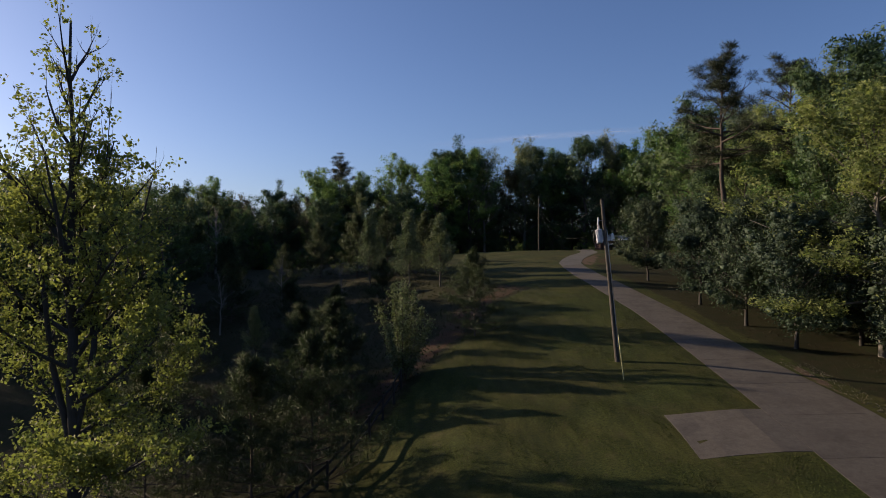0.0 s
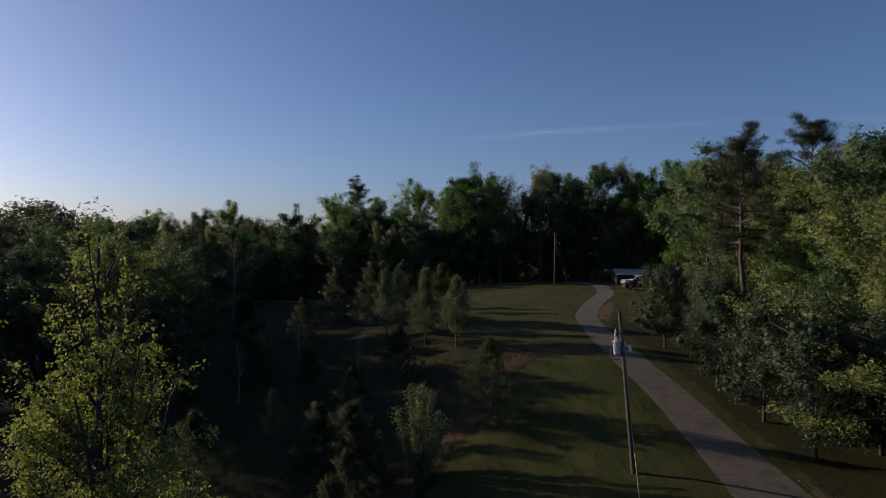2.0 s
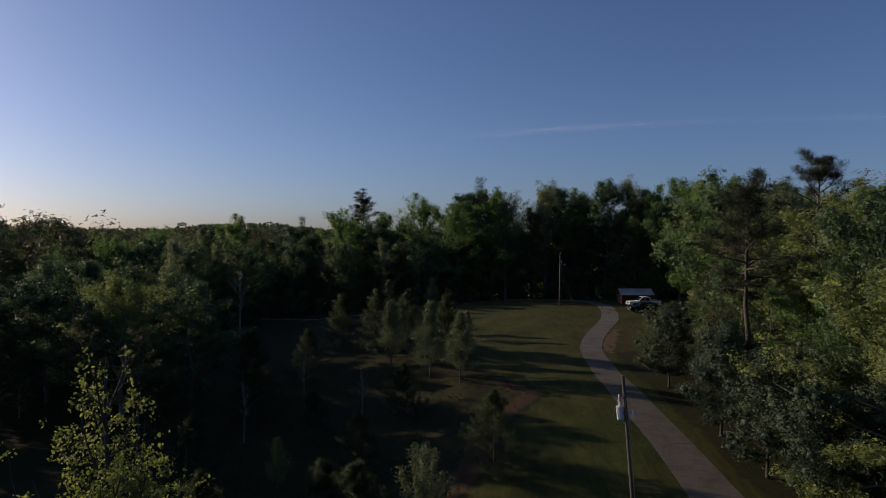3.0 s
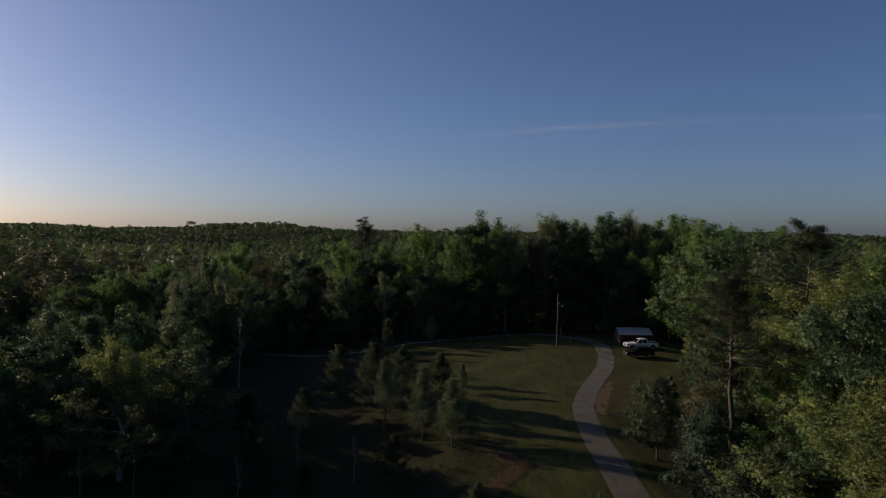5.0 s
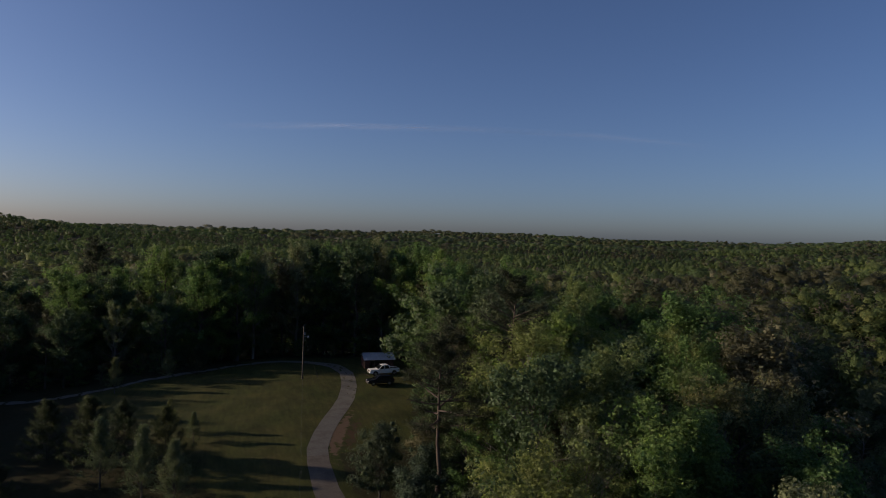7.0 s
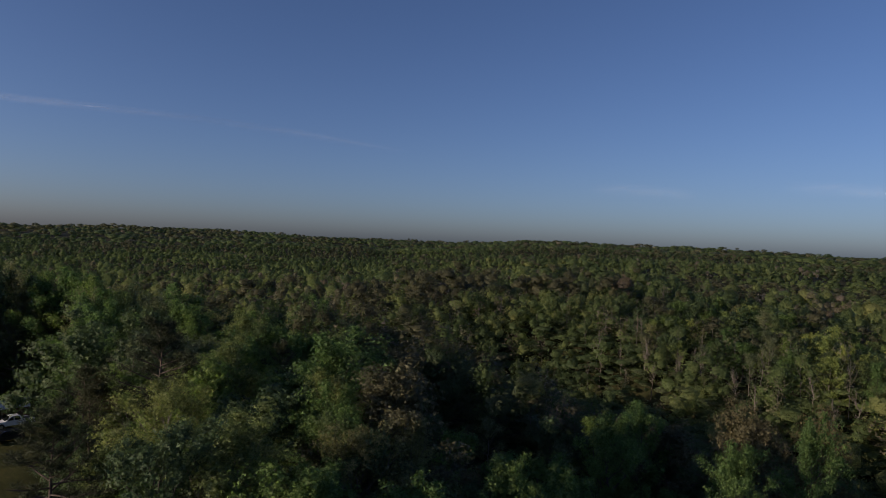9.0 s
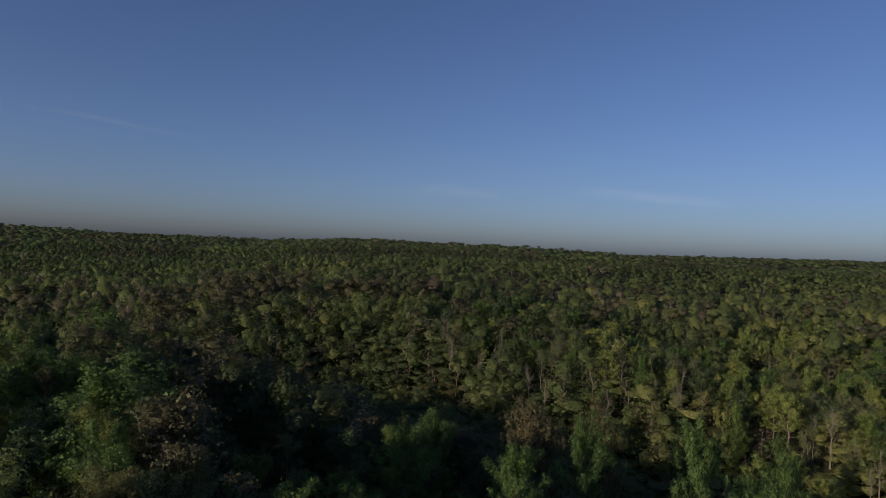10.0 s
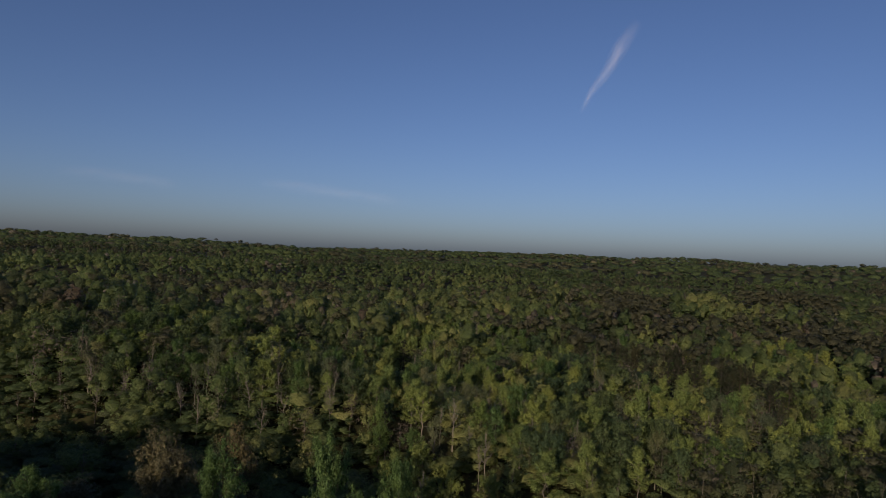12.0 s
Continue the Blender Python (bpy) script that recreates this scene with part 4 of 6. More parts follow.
# ---------------------------------------------------------------- the far woods: one sheet of countless trees
def crown_template(rng, masses, n, spray, kind):
    """A crown in a tree of height 1: uneven leafy masses with loose leaf sprays over them."""
    if kind == "pine":
        u = (np.arange(masses) + rng.uniform(0.2, 0.8, masses)) / masses
        turn_, reach = np.arange(masses) * 2.4 + rng.uniform(0, 6.28), 0.13 * np.sin(np.pi * (0.25 + 0.7 * u)) * (masses > 1)
        mid = np.stack([reach * np.cos(turn_), reach * np.sin(turn_), 0.55 + 0.4 * u], -1)
        rad, flat = np.full(masses, {1: 0.2, 2: 0.16}.get(masses, 0.1)) * rng.uniform(0.8, 1.25, masses), (1.0 if n < 100 else 0.6) if masses > 2 else 1.1
    elif kind == "plume":
        u = (np.arange(masses) + 0.5) / masses
        turn_, reach = np.arange(masses) * 2.4 + rng.uniform(0, 6.28), 0.11 * np.sqrt(rng.uniform(0.1, 1, masses)) * (masses > 1)
        mid = np.stack([reach * np.cos(turn_), reach * np.sin(turn_), 0.3 + 0.58 * u], -1)
        rad, flat = np.full(masses, {1: 0.19, 2: 0.15}.get(masses, 0.085)) * rng.uniform(0.7, 1.4, masses), 1.7
    else:
        u = (np.arange(masses) + 0.5) / masses
        turn_ = np.arange(masses) * 2.4 + rng.uniform(0, 6.28)
        reach = 0.19 * np.sqrt(np.clip(1 - (2 * u - 0.85) ** 2, 0.02, 1)) * rng.uniform(0.6, 1.15, masses) * (masses > 1) * (0.6 if masses == 2 else 1)
        mid = np.stack([reach * np.cos(turn_), reach * np.sin(turn_), 0.26 + 0.58 * u + (0.06 if masses < 3 else 0)], -1)
        rad, flat = np.full(masses, {1: 0.26, 2: 0.21}.get(masses, 0.125)) * rng.uniform(0.75, 1.3, masses), (1.6 if n < 100 else 1.15) if masses > 2 else 1.3
    v, f = lumps(rng, mid, rad * (0.8 if n > 100 else 1.0), flat)
    axis, lift = np.array([0, 0, 0.5]), np.array([0, 0, 0.25 if n > 30 else 0.4])
    core_shade = unit(0.55 * unit(v - np.repeat(mid, len(ICO_V), axis=0)) + 0.45 * unit(v - axis) + lift + 0.2 * rng.normal(size=v.shape))
    if not n:
        return v, f, core_shade, masses * len(ICO_V), masses * len(ICO_F)
    pick = rng.choice(masses, n, p=rad ** 2 / np.sum(rad ** 2))
    out = unit(rng.normal(size=(n, 3)) + np.array([0, 0, 0.3]))
    at = mid[pick] + out * rad[pick][:, None] * rng.uniform(0.6, 1.6, (n, 1)) * np.array([1, 1, flat])
    face = unit(out + 0.6 * rng.normal(size=(n, 3)))
    a = unit(np.cross(face, rng.normal(size=(n, 3))))
    b = np.cross(face, a)
    s = spray * rng.uniform(0.6, 1.4, (n, 1))
    t = np.stack([at - a * s * 0.5 - b * s * 0.42, at - a * s * 0.4 + b * s * 0.45, at + a * s * 0.65], 1).reshape(-1, 3)
    f = np.concatenate([f, len(v) + np.arange(3 * n).reshape(n, 3)])
    shade = np.concatenate([core_shade, np.repeat(unit(0.7 * out + 0.6 * unit(at - axis) + lift + 0.32 * rng.normal(size=out.shape)), 3, axis=0)])
    return np.concatenate([v, t]), f, shade, masses * len(ICO_V), masses * len(ICO_F)


# pine groves in the woods: middle, half-sizes
GROVES = [(405, -80, 42, 24), (355, -118, 36, 22), (312, -140, 24, 16), (590, -150, 110, 34), (690, -310, 120, 50), (470, -235, 60, 30), (380, 330, 90, 30), (240, 264, 50, 24), (150, 320, 40, 25), (570, 210, 90, 34), (60, 420, 120, 30), (-160, 330, 60, 40)]
SUNNY = [(370, -195, 60, 35), (215, -165, 60, 50), (300, -190, 50, 30), (250, -110, 60, 45), (215, -45, 45, 45), (270, -15, 50, 34), (350, 5, 70, 32), (560, -235, 90, 40), (450, -195, 60, 24), (420, -135, 44, 16)]      # sunlit stands in young leaf; the sunlight is put into a lighter tint


def in_stands(p, stands):
    got = np.zeros(len(p))
    for x, y, rx, ry in stands:
        got = np.maximum(got, np.exp(-(((p[:, 0] - x) / rx) ** 2 + ((p[:, 1] - y) / ry) ** 2) * 1.2))
    return got


def on_slope(p):
    """The slope across the creek bottom, whose trees can be told apart."""
    x, y = p[:, 0], p[:, 1]
    return (x < 325 + 100 * (y < 30)) & (y > np.where(x > 325, -210, -165)) & (y < 135) & (x > np.where(y > 15, 236 + 0.1 * (y - 60), 178 - 0.12 * y))


def slope_woods():
    rng = np.random.default_rng(45)
    p = jittered(rng, 170, 430, -210, 135, 8.8)
    p = p[on_slope(p) & (rng.random(len(p)) < 0.94)]
    grove = in_stands(p, GROVES + [(292, -112, 30, 20), (262, -128, 22, 14), (318, -92, 24, 14)])
    sunny = in_stands(p, SUNNY)
    for (x, y), g, b in zip(p.tolist(), grove, sunny):
        q = rng.random()
        tall = rng.triangular(12, 16, 21)
        if q < 0.95 * g + 0.02:
            name, meshes, label, high, tall = "pine_tree", PINE[rng.integers(3)], "dark pine with a bare trunk on the far slope", 22, rng.uniform(18, 23)
        elif q < 0.12 + 0.75 * g:
            name, meshes, label, high = "dead_tree", BARE[rng.integers(3)], "pale bare dead tree among the hardwoods", 17
        elif rng.random() < 0.18:
            name, meshes, label, high = "budding_tree", BUD[rng.integers(3)], "pale hardwood with opening buds on the far slope", 19
        elif rng.random() < 0.45 + 0.4 * b:
            name, meshes, label, high = "yellow_green_tree", SUNLIT_TREES[rng.integers(4)], "yellow-green hardwood on the far slope, its leaf lightened for sunlight", 20
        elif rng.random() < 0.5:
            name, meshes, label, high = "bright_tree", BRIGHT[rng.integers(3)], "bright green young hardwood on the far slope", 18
        else:
            name, meshes, label, high = "hardwood_tree", HARD[rng.integers(5)], "green hardwood on the far slope", 20
        wide = float(rng.uniform(0.62, 0.95))
        plant(name, meshes, x, y, wide, float(rng.uniform(0, 360)), label, group="trees of the far slope", stretch=float(tall) / high / wide)


def far_woods():
    rng = np.random.default_rng(33)
    rings = [(NEAR_WOODS, 205, 7.2, 4, 540, 0.034), (205, 340, 7.8, 4, 250, 0.043), (340, 720, 10.3, 4, 50, 0.075), (720, 1500, 15.5, 3, 8, 0.11), (1500, 3300, 29, 1, 0, 0.2)]
    all_v, all_n, all_t, all_f, count, wood_v, wood_f, wood_n = [], [], [], [], 0, [], [], 0
    for lo, hi, step, masses, n, spray in rings:
        p = jittered(rng, 12 - hi, 12 + hi, -5 - hi, -5 + hi, step)
        r, b = np.hypot(p[:, 0] - 12, p[:, 1] + 5), bearing(p)
        keep = (r >= lo) & (r < hi) & ~clearing(p[:, 0], p[:, 1], 3.0) & (b > -130) & (b < (112 if lo < 200 else 46)) & (rng.random(len(p)) < np.where(b > 50, 0.5, 0.92))
        p = p[keep]
        if lo < 200:
            keep = ~((p[:, 1] > 90) & (np.abs(p[:, 0]) < 75) & (p[:, 1] < 165))
            p = p[keep]
        p = p[~(on_slope(p) & (rng.random(len(p)) < 0.65))]
        low = np.zeros(len(p), dtype=bool)
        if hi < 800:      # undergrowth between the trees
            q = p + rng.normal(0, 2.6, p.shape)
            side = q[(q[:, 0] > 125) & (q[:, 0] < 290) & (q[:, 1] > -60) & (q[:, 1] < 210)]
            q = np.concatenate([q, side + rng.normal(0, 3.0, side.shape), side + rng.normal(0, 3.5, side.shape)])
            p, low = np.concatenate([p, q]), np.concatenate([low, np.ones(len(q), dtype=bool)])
        m = len(p)
        drift = patchwork(p * (1 if hi < 400 else 0.45))
        band = np.exp(-(((p[:, 0] - 240 - 0.1 * (p[:, 1] - 60)) / 14) ** 2 + ((p[:, 1] - 75) / 75) ** 2))
        grove, sunny = in_stands(p, GROVES), in_stands(p, SUNNY)
        pine = ~low & (rng.random(m) < np.clip(0.05 + 0.3 * (drift < 0.22) + 1.1 * grove * (1 - sunny) - 0.5 * band, 0, 0.9))
        tint = np.clip(0.2 + 0.34 * drift + rng.normal(0, 0.1, m) + 0.36 * sunny, 0.14, 0.7)
        # far crowns tinted darker to stand for backlight, less on the front-lit east
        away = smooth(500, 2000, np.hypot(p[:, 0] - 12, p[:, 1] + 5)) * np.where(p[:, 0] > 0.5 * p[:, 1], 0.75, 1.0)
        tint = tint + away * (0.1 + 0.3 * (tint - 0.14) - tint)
        bud = ~pine & ~low & (rng.random(m) < (0.17 if hi < 800 else 0.03) + 0.55 * band)
        tint = np.where(bud, rng.uniform(0.84, 1.0, m), np.where(pine, rng.uniform(0, 0.12, m), tint))
        tall = (rng.triangular(11, 16, 22, m) if step < 15 else rng.uniform(13, 18, m)) * np.where(pine, 1.08, 1.0) * (1 + 0.3 * band) * (1.15 if 300 < lo < 700 else 1.0)
        creek = np.exp(-((p[:, 0] - 172 - 0.1 * (p[:, 1] - 60)) / 46) ** 2) * smooth(-90, -40, p[:, 1]) * (1 - smooth(130, 180, p[:, 1]))
        tall = tall * (1 - 0.6 * creek * (rng.random(m) < 0.9))
        tall = np.where((p[:, 0] > 55) & (p[:, 0] < 108) & (p[:, 1] > 50) & (p[:, 1] < 190), np.clip(tall * 1.35, 20.0, 22.5), tall)
        west = (bearing(p) > 8) & (np.hypot(p[:, 0] - 12, p[:, 1] + 5) < 320) & (p[:, 1] > 120)
        tall = np.where(west, tall * 1.18, tall)
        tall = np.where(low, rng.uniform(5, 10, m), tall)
        # shade is put into the undergrowth's darker tint; sunlit slope and stands get lighter
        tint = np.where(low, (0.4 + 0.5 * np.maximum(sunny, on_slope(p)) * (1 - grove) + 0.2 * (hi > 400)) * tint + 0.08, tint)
        wide = np.where(low, 2.7, 1.0) * tall * rng.uniform(0.75, 1.3, m) * (1.2 if step < 8 else 1.35 if step < 15 else 1.7 if step < 20 else 2.7)
        thin = np.where(low | (lo > 300), 1.0, np.where(bud, np.where(rng.random(m) < 0.12 + 0.5 * band, 0.12, 0.55), 1.0))
        turn = rng.uniform(0, 6.283, m)
        z = height(p[:, 0], p[:, 1])
        forms = [crown_template(rng, masses, n, spray, "pine") for _ in range(3)] + [crown_template(rng, masses, n, spray, "plume") for _ in range(5)] + [crown_template(rng, masses, n, spray, "round") for _ in range(7)]
        plume = ~low & (bud | (rng.random(m) < 0.4))
        which = np.where(pine, rng.integers(0, 3, m), np.where(plume, rng.integers(3, 8, m), rng.integers(8, 15, m)))
        c, s = np.cos(turn), np.sin(turn)
        aside = bearing(p) > 48      # woods beside the flight, which only cast their shade
        for k, (tv, tf, tn, core_v, core_f) in enumerate(forms):
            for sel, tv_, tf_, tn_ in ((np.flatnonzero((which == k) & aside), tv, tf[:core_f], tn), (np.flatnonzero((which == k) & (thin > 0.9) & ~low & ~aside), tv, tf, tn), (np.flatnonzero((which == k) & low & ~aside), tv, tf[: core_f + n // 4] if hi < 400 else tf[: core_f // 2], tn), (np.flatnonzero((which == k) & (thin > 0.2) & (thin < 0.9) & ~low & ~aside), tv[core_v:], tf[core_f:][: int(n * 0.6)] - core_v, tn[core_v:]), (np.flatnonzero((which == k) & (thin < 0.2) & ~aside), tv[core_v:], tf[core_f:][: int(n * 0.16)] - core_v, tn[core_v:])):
                if not len(sel) or not len(tf_):
                    continue
                used = int(tf_.max()) + 1
                tv_, tn_ = tv_[:used], tn_[:used]
                x = (tv_[None, :, 0] * c[sel, None] - tv_[None, :, 1] * s[sel, None]) * wide[sel, None] + p[sel, 0, None]
                y = (tv_[None, :, 0] * s[sel, None] + tv_[None, :, 1] * c[sel, None]) * wide[sel, None] + p[sel, 1, None]
                zz = tv_[None, :, 2] * tall[sel, None] + z[sel, None]
                all_v.append(np.stack([x, y, zz], -1).reshape(-1, 3).astype(np.float32))
                nx, ny = tn_[None, :, 0] * c[sel, None] - tn_[None, :, 1] * s[sel, None], tn_[None, :, 0] * s[sel, None] + tn_[None, :, 1] * c[sel, None]
                all_n.append(np.stack([nx, ny, np.broadcast_to(tn_[None, :, 2], nx.shape)], -1).reshape(-1, 3).astype(np.float32))
                all_f.append((tf_[None] + (count + np.arange(len(sel)) * len(tv_))[:, None, None]).reshape(-1, 3))
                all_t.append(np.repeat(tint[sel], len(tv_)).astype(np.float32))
                count += len(sel) * len(tv_)
        if hi < 400:
            segs = []
            for i in range(m):
                x, y = p[i]
                if not (bud[i] or pine[i] or (plume[i] and i % 2)) or (p[i, 0] < 20 and thin[i] > 0.2):
                    continue
                top = tall[i] * (0.95 if thin[i] < 0.2 else 0.88)
                tx, ty = x + rng.normal(0, 0.5), y + rng.normal(0, 0.5)
                segs.append((x, y, z[i] - 0.5, tx, ty, z[i] + top, 0.13, 0.035))
                for _ in range(0 if pine[i] else 11 if thin[i] < 0.2 else 6):
                    u, a = rng.uniform(0.35, 0.85), rng.uniform(0, 6.283)
                    ln = tall[i] * rng.uniform(0.14, 0.3)
                    bx, by = x + (tx - x) * u, y + (ty - y) * u
                    segs.append((bx, by, z[i] + top * u, bx + ln * math.cos(a) * 0.36, by + ln * math.sin(a) * 0.36, z[i] + top * u + ln, 0.055, 0.02))
            v, f = tubes(segs, 3)
            wood_v.append(v)
            wood_f.append(f + wood_n)
            wood_n += len(v)
    v = np.concatenate(all_v)
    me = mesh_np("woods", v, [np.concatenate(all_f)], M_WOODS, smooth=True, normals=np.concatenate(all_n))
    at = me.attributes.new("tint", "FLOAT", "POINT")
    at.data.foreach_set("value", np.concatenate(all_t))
    tagged(new("woods", me), "rolling mixed spring woods that reach the horizon", "woods", kind="stuff")
    tagged(new("woods_trunks", mesh_np("woods_trunks", np.concatenate(wood_v), [np.concatenate(wood_f)], M_GREY_TRUNK)), "pale trunks and bare snags in the far woods", "woods", kind="stuff")


slope_woods()
far_woods()


# ---------------------------------------------------------------- grass, weeds and stones too many to count
def tufts(name, n, box_, inside, size, mat, label, category, seed, lean=0.35):
    """Small upright blades in bunches over a stretch of the plan."""
    rng = np.random.default_rng(seed)
    x, y = rng.uniform(box_[0], box_[1], n), rng.uniform(box_[2], box_[3], n)
    keep = inside(x, y)
    x, y = x[keep], y[keep]
    at = np.stack([x, y, height(x, y) - 0.01], -1)
    up = unit(np.array([0, 0, 1.0]) + lean * rng.normal(size=at.shape))
    side = unit(np.cross(up, rng.normal(size=at.shape)))
    s = size * rng.uniform(0.5, 1.6, (len(at), 1))
    v = np.stack([at - side * s * 0.4, at + side * s * 0.4, at + up * s + side * s * rng.uniform(-0.4, 0.4, (len(at), 1))], 1).reshape(-1, 3)
    tagged(new(name, mesh_np(name, v, [np.arange(len(v)).reshape(-1, 3)], mat)), label, category, kind="stuff")


def on_lawn(x, y):
    rx, rw = np.interp(y, ROAD_Y, ROAD_X), np.interp(y, ROAD_Y, ROAD_W)
    pad = (x > 9.8 * K) & (x < 15 * K) & (y > 24.8 * K) & (y < 29.3 * K)
    return (x > np.interp(y, LAWN_Y, LAWN_X)) & (x < rx - rw / 2 - 0.02) & ~pad


def on_bank(x, y):
    return clearing(x, y) & (x < np.interp(y, LAWN_Y, LAWN_X))


def under_pears(x, y):
    rx, rw = np.interp(y, ROAD_Y, ROAD_X), np.interp(y, ROAD_Y, ROAD_W)
    return (x > rx + rw / 2 + 0.3) & (x < np.interp(y, EAST_Y, EAST_X) + 6)


M_BLADE = leaf_material("grass_blade", (0.026, 0.042, 0.008), (0.075, 0.09, 0.018), 0.3, grain=0.5)
M_STRAW = leaf_material("dry_weed", (0.026, 0.034, 0.01), (0.07, 0.068, 0.026), 0.2, grain=0.5)
M_DEAD_LEAF = leaf_material("fallen_leaf", (0.035, 0.024, 0.015), (0.085, 0.056, 0.034), 0.1, grain=0.5)
M_STONE = leaf_material("pale_stone_chip", (0.09, 0.08, 0.065), (0.2, 0.18, 0.15), 0.0, grain=0.5)
tufts("lawn_grass", 130000, (-6 * K, 16 * K, 20 * K, 58 * K), on_lawn, 0.042, M_BLADE, "short mown grass blades on the lawn", "grass", 51)
tufts("bank_weeds", 26000, (-22 * K, 8 * K, 24 * K, 76 * K), on_bank, 0.1, M_STRAW, "dry weeds and rough grass on the bank", "weeds", 52)
tufts("leaf_litter", 20000, (16 * K, 32 * K, 24 * K, 72 * K), under_pears, 0.055, M_DEAD_LEAF, "fallen brown leaves under the pear trees", "leaf litter", 53, 1.5)
tufts("stone_chips", 2600, (18.3 * K, 20.2 * K, 22 * K, 36 * K), under_pears, 0.055, M_STONE, "pale stone chips along the driveway's edge", "gravel", 54, 0.8)


# ---------------------------------------------------------------- built things
def plain(name, colour, rough=0.6, metal=0.0, vary=0.25, scale=6.0):
    """A painted, cast or rolled surface with a little dirt."""
    m, nt, b = material(name)
    f, g = noise_tex(nt, scale, 5, 0.6), noise_tex(nt, scale * 0.15, 3)
    c = mix(nt, ramp(nt, f, [(0.35, (0, 0, 0)), (0.75, (vary, vary, vary))]), colour, tuple(0.45 * q for q in colour))
    c = mix(nt, ramp(nt, g, [(0.4, (0, 0, 0)), (0.7, (vary, vary, vary))]), c, (0.12, 0.09, 0.06))
    nt.links.new(c, b.inputs["Base Color"])
    b.inputs["Roughness"].default_value, b.inputs["Metallic"].default_value = rough, metal
    bump(nt, b, f, 0.15, 0.01)
    return m


M_POLE = bark_material("weathered_pole_wood", (0.035, 0.03, 0.025), (0.11, 0.095, 0.08))
M_FENCE = bark_material("black_stained_board", (0.012, 0.011, 0.01), (0.035, 0.031, 0.027))
M_GREY_PAINT = plain("pale_grey_enamel", (0.55, 0.57, 0.6), 0.45)
M_PORCELAIN = plain("white_porcelain", (0.7, 0.68, 0.64), 0.25, vary=0.1)
M_STEEL = plain("galvanised_steel", (0.42, 0.43, 0.44), 0.45, 0.9)
M_WIRE = plain("dull_weathered_wire", (0.05, 0.05, 0.052), 0.8, 0.0)
M_GUARD = plain("faded_yellow_plastic", (0.55, 0.5, 0.2), 0.5)
M_ROOF = plain("bare_metal_roofing", (0.42, 0.44, 0.47), 0.5, 0.35, 0.35, 2.0)
M_POST = bark_material("old_timber", (0.06, 0.045, 0.035), (0.16, 0.12, 0.09))
M_RED = plain("faded_red_paint", (0.065, 0.02, 0.016), 0.7)
M_WHITE_CAR = plain("white_car_paint", (0.78, 0.78, 0.78), 0.25, vary=0.06)
M_BLACK_CAR = plain("dark_blue_car_paint", (0.012, 0.014, 0.022), 0.2, vary=0.05)
M_RUBBER = plain("tyre_rubber", (0.02, 0.02, 0.02), 0.85)
M_RIM = plain("alloy_rim", (0.45, 0.45, 0.47), 0.3, 0.9)
M_TRIM = plain("black_plastic_trim", (0.025, 0.025, 0.027), 0.6)
M_LAMP_GLASS = plain("clear_lamp_cover", (0.6, 0.6, 0.58), 0.12)
M_TAIL = plain("red_lamp_cover", (0.3, 0.015, 0.012), 0.2)


def glass_material():
    m, nt, b = material("tinted_car_glass")
    b.inputs["Base Color"].default_value = (0.02, 0.025, 0.03, 1)
    b.inputs["Roughness"].default_value = 0.05
    b.inputs["Specular IOR Level"].default_value = 0.8
    return m


M_CAR_GLASS = glass_material()


def cable(name, a, b, sag, r, label):
    """A wire that hangs between two places."""
    a, b = np.array(a), np.array(b)
    t = np.linspace(0, 1, 25)
    p = a[None] + (b - a)[None] * t[:, None]
    p[:, 2] -= sag * 4 * t * (1 - t)
    v, f = tubes([(*p[i], *p[i + 1], r, r) for i in range(24)], 5)
    return tagged(new(name, mesh_np(name, v, [f], M_WIRE, smooth=True)), label, "wire", "overhead wires")


def insulator(thing, at, r=0.05, tall=0.26):
    bm = bmesh.new()
    x, y, z = at
    rod(bm, (x, y, z), (x, y, z + tall), r * 0.5, r * 0.45, 10)
    for k in range(4):
        u = z + tall * (0.15 + 0.2 * k)
        rod(bm, (x, y, u), (x, y, u + 0.035), r * 1.2, r * 0.6, 12)
    return part("insulator", bm, M_PORCELAIN, thing, "white ribbed porcelain insulator")


